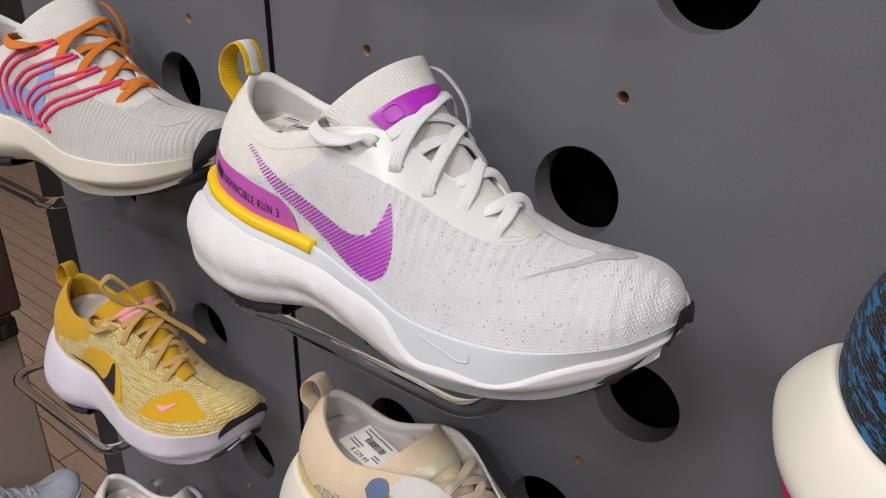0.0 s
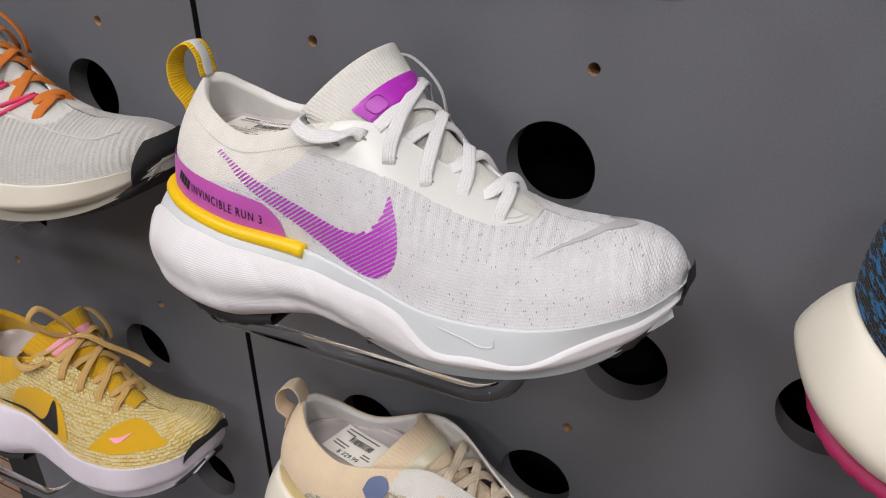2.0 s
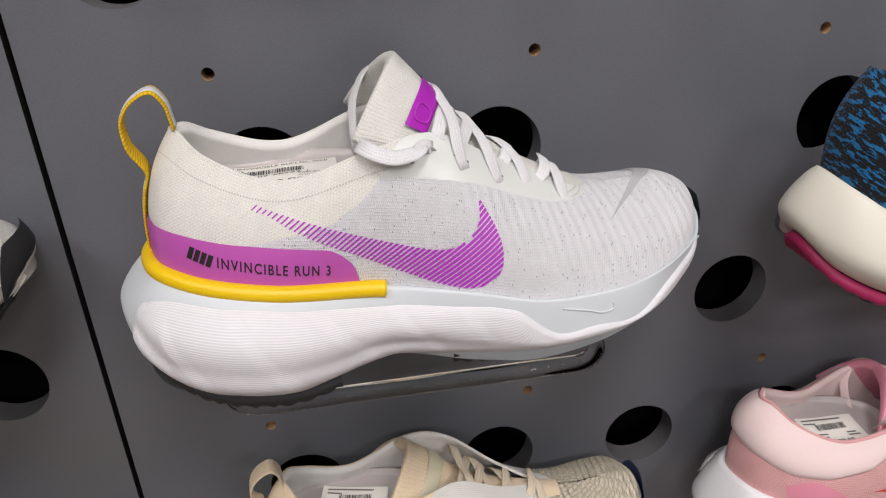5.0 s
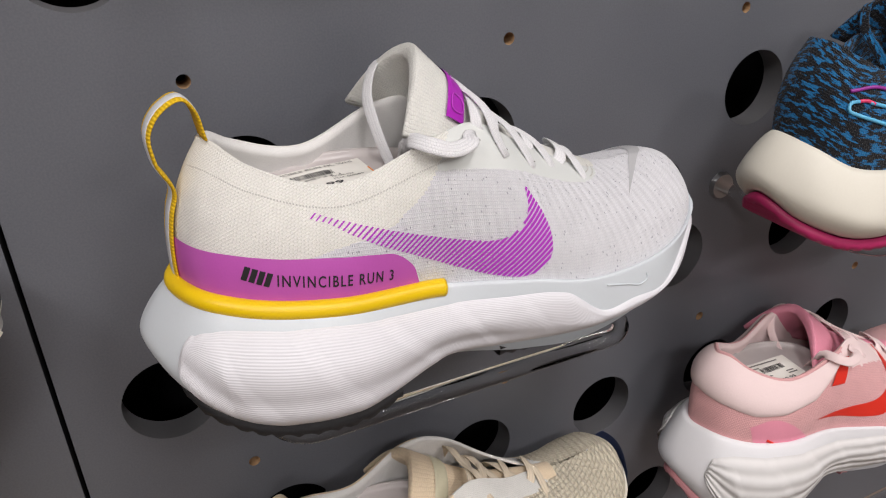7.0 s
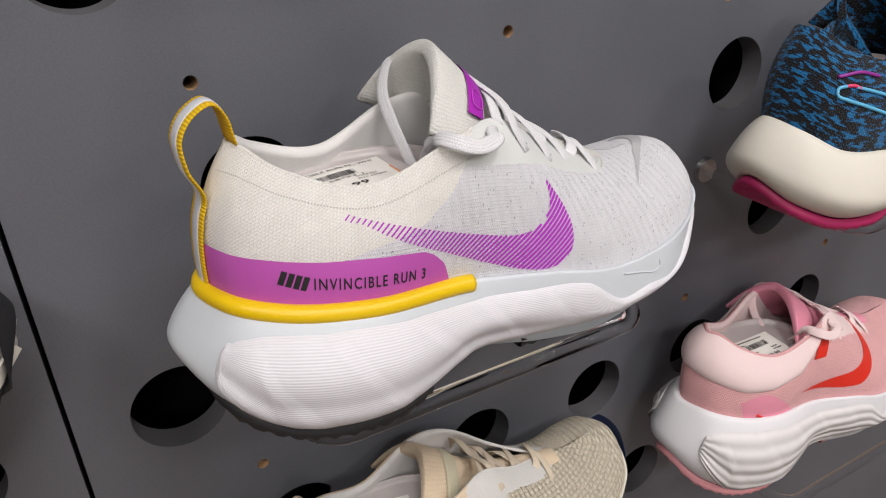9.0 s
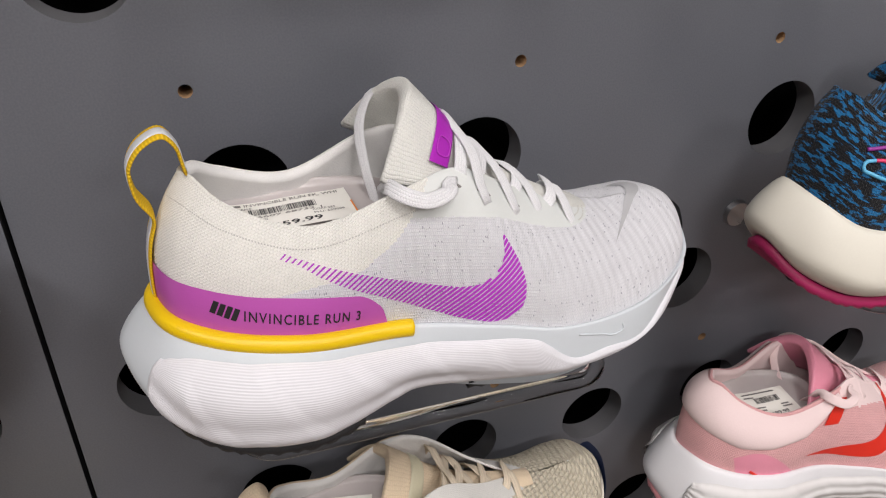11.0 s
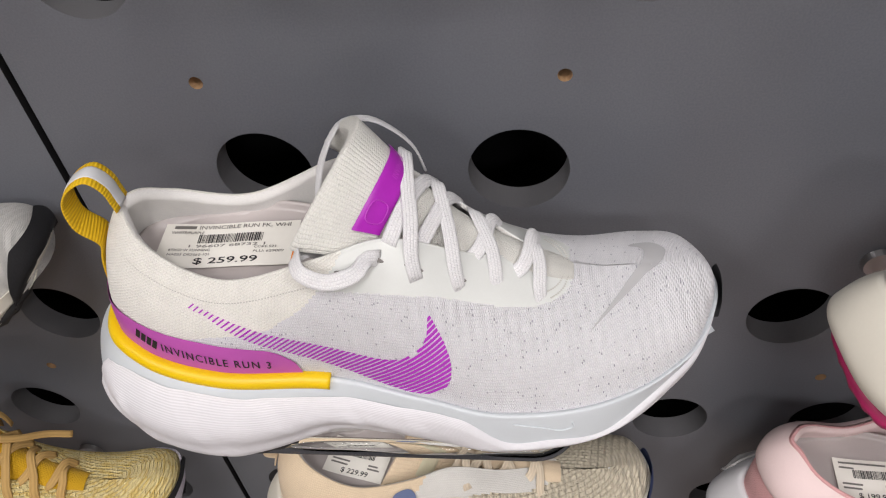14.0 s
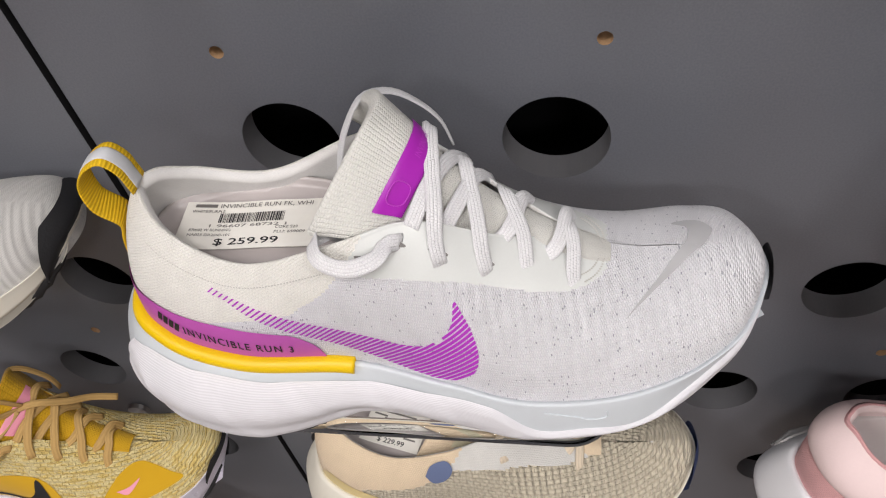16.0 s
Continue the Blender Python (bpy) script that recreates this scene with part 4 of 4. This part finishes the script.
def price_label(x, y, z, turn, price, name_line, label, w=0.054, h=0.027, tilt=0.0):
    """A printed paper label: name, bar code, small print and price."""
    root = tagged(new("price_label"), label, "price label", "price labels")
    root.matrix_world = pose(x, y, z, tilt, 0, turn)
    gx, gy = np.meshgrid(np.linspace(-w / 2, w / 2, 16), np.linspace(-h / 2, h / 2, 8), indexing="ij")
    bow = 0.0007 * (gx / (w / 2)) ** 2 + 0.0003 * np.sin(gx * 160)
    face = np.stack([gx, gy, bow], 2)
    back = face - np.array([0, 0, 0.00025])
    loop = np.concatenate([face, back[:, ::-1]], 1)
    finish("paper", capped(loop), PAPER, root, smooth=False)

    def lift(px):
        return 0.0007 * (px / (w / 2)) ** 2 + 0.0003 * math.sin(px * 160) + 0.00022

    def write(words, px, py, size, width=None, mat=INK, name="print"):
        me = text_mesh(words, size)
        co = [v.co.copy() for v in me.vertices]
        k = width / (max(c.x for c in co) - min(c.x for c in co)) if width else 1.0
        for v, c in zip(me.vertices, co):
            v.co = (px + c.x * k, py + c.y, lift(px + c.x * k))
        finish(name, me, mat, root, smooth=False)

    def bar(px, py, bw, bh, mat=INK, name="print_bar"):
        me = bpy.data.meshes.new(name)
        me.from_pydata([(px, py, lift(px)), (px + bw, py, lift(px + bw)), (px + bw, py + bh, lift(px + bw)), (px, py + bh, lift(px))], [], [(0, 1, 2, 3)])
        finish(name, me, mat, root, smooth=False)

    rnd = random.Random(7)
    if name_line:
        bar(-0.43 * w, 0.37 * h, 0.16 * w, 0.07 * h, GREYINK)
        write(name_line, -0.25 * w, 0.365 * h, 0.0034, 0.68 * w, GREYINK)
        write("WHITE/PURPLE", -0.44 * w, 0.255 * h, 0.0024, 0.24 * w, GREYINK)
        write("870602 W RUNNING", -0.42 * w, -0.14 * h, 0.0021, 0.30 * w, GREYINK)
        write("NA023 DR2660-101", -0.42 * w, -0.24 * h, 0.0021, 0.30 * w, GREYINK)
        write("CORE S23", 0.20 * w, -0.12 * h, 0.0021, 0.16 * w, GREYINK)
        write("PLU: 659009", 0.20 * w, -0.22 * h, 0.0021, 0.22 * w, GREYINK)
        write("1 96607 68732 1", -0.30 * w, -0.055 * h, 0.0024, 0.56 * w, GREYINK)
        bar(0.487 * w, -0.48 * h, 0.012 * w, 0.5 * h, ORANGE_PAPER, "orange_edge")
    else:
        for py, px, bw in ((0.36, -0.42, 0.70), (0.25, -0.42, 0.22), (-0.13, -0.42, 0.30), (-0.23, -0.42, 0.28), (-0.13, 0.2, 0.16), (-0.22, 0.2, 0.2)):
            bar(px * w, py * h, bw * w, 0.045 * h, GREYINK)
    px = -0.23 * w
    while px < 0.25 * w:
        bw = rnd.choice((0.00022, 0.00035, 0.0005, 0.0007))
        bar(px, 0.04 * h, bw, 0.20 * h, INK, "code_bar")
        px += bw + rnd.choice((0.00025, 0.00035, 0.0005))
    write(price, -0.22 * w, -0.42 * h, 0.0052, 0.46 * w)
    return root


price_label(0.0330, -0.0865, 1.3192, 3.0, "$ 259.99", "INVINCIBLE RUN FK, WHI", "white printed price label lying in the white running shoe", 0.064, 0.028)

# ---- the other shoes ----


def simple(knit_mat, lining, mid, out, lace, tongue, **more):
    d = {"vamp": knit_mat, "heel": knit_mat, "stay": knit_mat, "lining": lining, "mid": mid, "out": out, "lace": lace, "tongue": tongue, "insert": INSERT}
    d.update(more)
    return d


def patch(outline, tree, name, mat, parent, n=48, lift=0.0005, put=on_side, cell=0.003):
    return laid_shape(smooth_outline(outline, n) if n else outline, tree, name, mat, parent, lift, cell, put)


def cord(points, tree, r, mat, parent, name="cord"):
    """A raised cord along the shoe's outer side."""
    flat = through_points(np.array(points), 40)
    p = [on_side(tree, x, z, r * 0.6) for x, z in flat]
    p = np.array([tuple(q) for q in p if q is not None])
    if len(p) > 4:
        finish(name, tube(p, r, 8), mat, parent)


wedge = next(o for o in shoe.children if o.name.startswith("midsole"))
wedge_tree = tree_of(wedge.data)
cord([(0.163, 0.0370), (0.176, 0.0338), (0.186, 0.0312), (0.1900, 0.0325), (0.1895, 0.0355)], wedge_tree, 0.0004, main_mats["mid"], wedge, "raised_outline")

LINING = main_mats["lining"]
ivory = knit("ivory_mesh", (0.66, 0.65, 0.62), (0.36, 0.36, 0.35), (0.0040, 0.0010), rows=0.0034, relief=0.8)
ivory_plain = knit("ivory_plain_mesh", (0.74, 0.73, 0.69), (0.5, 0.5, 0.47), (0.0016, 0.0012), relief=0.5)
yellow_knit = knit("yellow_knit", (0.86, 0.65, 0.22), (0.66, 0.44, 0.09), (0.0042, 0.0030), relief=1.0, dist=0.0012, blotch=(0.87, 0.72, 0.34), gap_mix=0.8)
mustard = knit("mustard_cloth", (0.62, 0.36, 0.015), (0.42, 0.22, 0.01), (0.0022, 0.0022), relief=0.5)
beige_knit = knit("cream_rib_knit", (0.78, 0.71, 0.55), (0.52, 0.43, 0.28), (0.0048, 0.0032), rows=0.0046, relief=1.0, dist=0.0012)
beige_cloth = knit("beige_cloth", (0.76, 0.62, 0.44), (0.6, 0.46, 0.31), (0.0016, 0.0016), relief=0.4)
blue_knit = knit("black_blue_knit", (0.008, 0.009, 0.012), (0.003, 0.003, 0.004), (0.0030, 0.0016), blotch=(0.012, 0.16, 0.38), relief=0.9, cover=0.51)
pink_knit = knit("pink_mesh", (0.80, 0.44, 0.44), (0.55, 0.27, 0.28), (0.0018, 0.0014), relief=0.5)
pale_pink = surface("pale_pink_cloth", (0.80, 0.64, 0.63), 0.8, vary=0.04, relief=0.2)
CREAM = surface("cream_foam", (0.72, 0.69, 0.60), 0.5, vary=0.03, relief=0.08)
TAN_LACE = ribbed("tan_lace", (0.52, 0.33, 0.12), 0.0016, "Y", 0.85)
ORANGE_LACE = ribbed("orange_lace", (0.64, 0.19, 0.03), 0.0016, "X", 0.85)
CREAM_LACE = ribbed("cream_lace", (0.70, 0.60, 0.46), 0.0016, "Y", 0.85)
WHITE_LACE = ribbed("pale_blue_lace", (0.66, 0.69, 0.78), 0.0016, "Y", 0.85)
PINK_LACE = surface("pale_pink_lace", (0.80, 0.64, 0.63), 0.8, vary=0.05)
MAGENTA = surface("magenta_rubber", (0.42, 0.015, 0.11), 0.5)
PINK_RUBBER = surface("pink_rubber", (0.80, 0.35, 0.38), 0.5)
PINK_CORD = surface("pink_cord", (0.72, 0.06, 0.16), 0.7, vary=0.12, scale=200)
PINK_PRINT = surface("pink_print", (0.80, 0.30, 0.40), 0.5)
SKY = knit("blue_yarn_patch", (0.13, 0.28, 0.60), (0.4, 0.5, 0.7), (0.0016, 0.006), relief=0.5)
LILAC = surface("lilac_foam", (0.74, 0.70, 0.80), 0.45, vary=0.05, scale=150, relief=0.5, dist=0.002)
RED = surface("red_film", (0.72, 0.03, 0.015), 0.4)
LIGHT_BLUE = surface("light_blue_print", (0.13, 0.50, 0.78), 0.4)
HOT = surface("hot_pink_print", (0.80, 0.05, 0.16), 0.4)
NAVY = surface("navy_rubber", (0.03, 0.05, 0.14), 0.5)
SATIN = surface("satin_tongue_patch", (0.60, 0.56, 0.40), 0.3, vary=0.1)
VIOLET = surface("violet_print", (0.30, 0.03, 0.30), 0.5)
SLATE = surface("slate_blue_rubber", (0.13, 0.17, 0.30), 0.45)
STRAW = surface("straw_film", (0.72, 0.58, 0.26), 0.35)

# ivory shoe with pink cords, toe turned a little to the wall
f = Last(1.0, sole=0.86, flare=0.4)
r, up, me2 = make_shoe("running_shoe", f, simple(ivory, LINING, CREAM, BLACK_RUBBER, ORANGE_LACE, ivory_plain, stay=ivory_plain, heel=ivory_plain), pose(-0.358, -0.090, 1.2265, 0, 0, 6), "ivory mesh running shoe with orange laces and pink cords", loop=False)
tr = tree_of(me2)
build_bumper(f, BLACK_RUBBER, r, 0.93, 0.017, 0.003)
patch([(0.050, 0.052), (0.085, 0.078), (0.108, 0.076), (0.116, 0.098), (0.121, 0.094), (0.122, 0.070), (0.118, 0.056), (0.105, 0.048), (0.080, 0.050)], tr, "side_patch", SKY, up)
for k in range(4):
    x = 0.112 + 0.0165 * k
    z = 0.112 - 0.0095 * k
    cord([(x + 0.004, z), (x - 0.012, z - 0.006), (x - 0.035, z - 0.017), (x - 0.045, z - 0.030), (x - 0.042, 0.056 - 0.002 * k)], tr, 0.0015, PINK_CORD, up)
    cord([(x + 0.004, z - 0.001), (x - 0.006, z - 0.009), (x - 0.026, z - 0.019), (x - 0.037, z - 0.031), (x - 0.030, 0.054 - 0.002 * k)], tr, 0.0015, PINK_CORD, up)
seam = [on_top(tr, x, y, 0.0004) for x, y in through_points([(0.150, -0.018), (0.175, -0.014), (0.205, -0.012), (0.225, -0.008), (0.236, 0.002)], 40)]
finish("toe_seam", tube(np.array([tuple(q) for q in seam if q is not None]), 0.0007, 8), ivory_plain, up)

# yellow shoe
Y = 0.87
f = Last(Y, sole=1.25)
r, up, me2 = make_shoe("running_shoe", f, simple(yellow_knit, mustard, LILAC, BLACK_RUBBER, TAN_LACE, mustard, heel=mustard, loop=mustard, tag=PINK_PRINT), pose(-0.324, -0.082, 0.974), "yellow knit running shoe with tan laces and lilac sole")
tr = tree_of(me2)
build_bumper(f, BLACK_RUBBER, r, 0.94, 0.010, 0.022)
patch([(x * Y, z * Y) for x, z in [(0.060, 0.074), (0.075, 0.098), (0.100, 0.105), (0.125, 0.098), (0.138, 0.080), (0.142, 0.062), (0.120, 0.063), (0.090, 0.068)]], tr, "side_patch", mustard, up)
patch([(x * Y, z * Y) for x, z in [(0.042, 0.082), (0.080, 0.074), (0.116, 0.068), (0.128, 0.066), (0.122, 0.098), (0.117, 0.084), (0.108, 0.076), (0.080, 0.079)]], tr, "side_emblem", INK, up, lift=0.0011)
patch([(x * Y, z * Y) for x, z in [(0.166, 0.062), (0.185, 0.080), (0.215, 0.080), (0.240, 0.072), (0.222, 0.067), (0.190, 0.061)]], tr, "toe_patch", mustard, up)
patch([(x * Y, z * Y) for x, z in [(0.184, 0.072), (0.194, 0.069), (0.203, 0.076), (0.195, 0.073)]], tr, "toe_mark", PINK_PRINT, up, 24, 0.0011)
d = 0.0125
knot = [(0.110, 0.010, 0.128 + d), (0.100, -0.006, 0.140 + d), (0.092, -0.016, 0.158 + d), (0.098, -0.010, 0.168 + d), (0.108, 0.004, 0.152 + d), (0.113, 0.012, 0.132 + d)]
finish("lace_bow", ribbon(through_points(knot, 40) * Y, (0.2, -0.9, 0.3), 0.0055, 0.0018, 10), TAN_LACE, r)
finish("lace_end", ribbon(through_points([(0.110, 0.010, 0.130 + d), (0.122, 0.014, 0.132 + d), (0.140, 0.026, 0.117 + d), (0.152, 0.040, 0.101 + d), (0.166, 0.048, 0.088 + d)], 30) * Y, (0.5, -0.2, 0.85), 0.0055, 0.0018, 10), TAN_LACE, r)
finish("lace_end", ribbon(through_points([(0.110, 0.008, 0.130 + d), (0.100, -0.008, 0.122 + d), (0.088, -0.022, 0.116 + d), (0.076, -0.030, 0.108 + d)], 30) * Y, (0.3, -0.5, 0.8), 0.0055, 0.0018, 10), TAN_LACE, r)

# beige shoe
f = Last(0.94, sole=1.28, tongue=(-0.016, -0.024))
r, up, me2 = make_shoe("running_shoe", f, simple(beige_knit, LINING, CREAM, BLACK_RUBBER, CREAM_LACE, beige_cloth, heel=beige_cloth, stay=ivory_plain, loop=beige_cloth, tag=SATIN), pose(0.016, -0.064, 0.971), "beige knit running shoe with cream laces and a pull loop", fancy=False)
tr = tree_of(me2)
build_bumper(f, NAVY, r, 0.955, 0.016, 0.004)
patch([(0.063, 0.108), (0.067, 0.116), (0.078, 0.119), (0.081, 0.114), (0.078, 0.106), (0.068, 0.102)], tr, "eyelet_patch", SLATE, up, 30, 0.0012)
patch([(-0.020, 0.074), (-0.010, 0.094), (0.010, 0.088), (0.030, 0.078), (0.028, 0.070), (0.0, 0.071)], tr, "heel_film", STRAW, up)
price_label(0.052, -0.062, 1.0765, -13, "$ 229.99", "", "white printed price label lying in the beige shoe", 0.044, 0.028)

# black and blue shoe
f = Last(1.0, collar=0.012, sole=0.84, flare=0.9, heel=0.0175)
r, up, me2 = make_shoe("running_shoe", f, simple(blue_knit, blue_knit, CREAM, MAGENTA, blue_knit, blue_knit), pose(0.354, -0.086, 1.221), "black and blue knit running shoe with a cream sole", loop=False)
tr = tree_of(me2)
for pts, m in (([(-0.001, 0.0935), (-0.006, 0.0925), (-0.007, 0.0885), (-0.003, 0.0865), (0.010, 0.0815), (0.030, 0.0735), (0.055, 0.064)], LIGHT_BLUE), ([(0.005, 0.0925), (0.018, 0.0885), (0.034, 0.083), (0.060, 0.074)], LIGHT_BLUE), ([(-0.001, 0.0935), (0.003, 0.0935), (0.008, 0.0915)], HOT), ([(-0.005, 0.099), (0.010, 0.100), (0.025, 0.096)], VIOLET)):
    cord(pts, tr, 0.0011, m, up, "side_line")
rnd = random.Random(3)
side_tree = tree_of(next(o for o in r.children if o.name.startswith("midsole")).data)
for k in range(7):
    cx, cz = 0.030 + rnd.random() * 0.05, 0.036 + rnd.random() * 0.012
    pts = [(cx + 0.010 * math.cos(t * 1.3 + k) + 0.004 * rnd.random(), cz + 0.010 * math.sin(t * 1.7 + k) + 0.003 * rnd.random()) for t in range(7)]
    cord(pts, side_tree, 0.00018, INK, next(o for o in r.children if o.name.startswith("midsole")), "scribble")

# pink shoe
f = Last(1.0, sole=1.22, tongue=(-0.004, -0.018))
r, up, me2 = make_shoe("running_shoe", f, simple(pink_knit, pale_pink, WHITE_RUBBER, PINK_RUBBER, PINK_LACE, PINK_PRINT, stay=pale_pink, side=ribbed("white_grooved_foam", (0.76, 0.75, 0.74), 0.0075, "Y", 0.45, 0.6, 0.0015, 0.8)), pose(0.347, -0.060, 0.971, 0, 0, -4), "pink mesh running shoe with red emblem and white sole", loop=False)
tr = tree_of(me2)
a = np.linspace(-0.43, 0.43, 140)
fine = np.linspace(0, 1.0, 200)
rows = []
for ai in a:
    col = f.upper(np.array([ai]), fine)[0]
    lo = float(np.interp(abs(ai), [0, 0.08, 0.16, 0.24, 0.32, 0.40, 0.43], [0.112, 0.108, 0.101, 0.098, 0.102, 0.122, 0.132]))
    zs = np.linspace(min(lo, col[-1, 2] - 0.002), col[-1, 2], 12)
    p = np.stack([np.interp(zs, col[:, 2], col[:, i]) for i in range(3)], 1)
    _, nn = f.outline(np.array([ai]))
    pad = 0.0008 + 0.0040 * np.sin(np.linspace(0, 1, 12) * np.pi) ** 0.6
    rows.append(p + nn * pad[:, None])
finish("padded_collar", sheet(np.array(rows)), pale_pink, r, "pale pink padded collar")
patch([(-0.001, 0.092), (0.013, 0.096), (0.045, 0.078), (0.053, 0.068), (0.023, 0.066), (0.005, 0.074)], tr, "heel_patch", PINK_PRINT, up, lift=0.0003)
cord([(0.013, 0.0790), (0.027, 0.0690), (0.041, 0.0590)], tr, 0.0010, RED, up, "red_dash")
patch([(0.061, 0.083), (0.083, 0.078), (0.113, 0.070), (0.133, 0.068), (0.158, 0.088), (0.161, 0.100), (0.148, 0.090), (0.128, 0.083), (0.098, 0.083)], tr, "side_emblem", RED, up)
patch([(0.073, 0.108), (0.085, 0.125), (0.097, 0.122), (0.087, 0.106)], tr, "eyelet_patch", RED, up, 0, 0.0012)
price_label(0.3935, -0.0675, 1.0795, -4, "$ 199.99", "", "white printed price label lying in the pink shoe", 0.042, 0.030)

# white shoe under the yellow one, and the pale one beyond the wall's edge
f = Last(0.97, sole=1.1)
r, up, me2 = make_shoe("running_shoe", f, simple(ivory_plain, LINING, WHITE_RUBBER, BLACK_RUBBER, WHITE_LACE, ivory_plain), pose(-0.320, -0.095, 0.721), "white mesh running shoe with pale blue laces", loop=False)
tr = tree_of(me2)
cord([(-0.018, 0.072), (-0.010, 0.09), (0.0, 0.105)], tr, 0.0012, RED, up, "heel_line")
price_label(-0.285, -0.095, 0.8245, 10, "$ 189.99", "", "white printed price label lying in the white mesh shoe", 0.044, 0.028)

# ---- beyond the wall's left edge: a brown fixture, and the plank floor ----
pillar = tagged(new("display_fixture"), "brown and taupe display fixture standing on the plank floor", "display stand")
part("upper_panel", block(-1.02, -0.86, -0.9, 0.050, 0.80, 1.30, 0.004), BROWN, pillar, smooth=False)
part("lower_panel", block(-1.01, -0.87, -0.9, 0.035, 0.0, 0.80, 0.004), TAUPE, pillar, smooth=False)
part("bracket_rail", block(-0.86, -0.845, -0.9, 0.030, 0.765, 0.80, 0.002), EDGE_BLACK, pillar, smooth=False)
part("steel_clip", block(-0.845, -0.842, 0.005, 0.015, 0.772, 0.794, 0.001), METAL, pillar, smooth=False)
# solid shoe in place of a reflected one, with a shelf added to carry it
f = Last(0.95)
pale_blue = knit("pale_blue_mesh", (0.62, 0.68, 0.80), (0.45, 0.5, 0.65), (0.002, 0.0015))
shelf2 = rod_shelf(0, 0, "clear bent acrylic rod shelf added on the brown fixture to hold the stand-in shoe")
shelf2.matrix_world = pose(-0.868, -0.20, 0.42, 0, 0, 90)
r, up, me2 = make_shoe("running_shoe", f, simple(pale_blue, LINING, WHITE_RUBBER, BLACK_RUBBER, WHITE_LACE, pale_blue), pose(-0.78, -0.20, 0.4265, 0, 0, 90), "pale blue mesh running shoe with a red mark, standing in for a reflected shoe", loop=False)
tr = tree_of(me2)
patch([(0.078, 0.083), (0.100, 0.075), (0.130, 0.064), (0.140, 0.080), (0.128, 0.073), (0.105, 0.080)], tr, "side_emblem", RED, up)

PL_W, PL_L = 0.062, 0.50
plank_mesh = None
for i in range(30):
    for j in range(8):
        if plank_mesh is None:
            bm = block(-PL_L / 2 + 0.002, PL_L / 2 - 0.002, -PL_W / 2 + 0.002, PL_W / 2 - 0.002, 0.0, 0.004, 0.001)
            ob = part("plank", bm, PLANK, floor_ob, smooth=False)
            plank_mesh = ob.data
        else:
            ob = new("plank", plank_mesh)
            ob.parent = floor_ob
        ob.location = (-4.2 + PL_L * (j + 0.5 * (i % 2)), -0.1 + PL_W * i, 0.0)

# ceiling lamp panels seen in reflections
GLOW = bpy.data.materials.new("lamp_diffuser")
GLOW.use_nodes = True
gb = GLOW.node_tree.nodes["Principled BSDF"]
gb.inputs["Emission Color"].default_value = (1, 0.96, 0.93, 1)
gb.inputs["Emission Strength"].default_value = 2.0
for lx, ly, _ in LIGHTS:
    lamp = tagged(new("ceiling_light"), "square white ceiling light panel", "ceiling light", "ceiling lights")
    lamp.location = (lx, ly, 3.15)
    part("lamp_frame", block(-0.33, 0.33, -0.33, 0.33, -0.012, 0.0, 0.003), METAL, lamp, smooth=False)
    part("diffuser", block(-0.30, 0.30, -0.30, 0.30, -0.016, -0.0125, 0.001), GLOW, lamp, smooth=False)
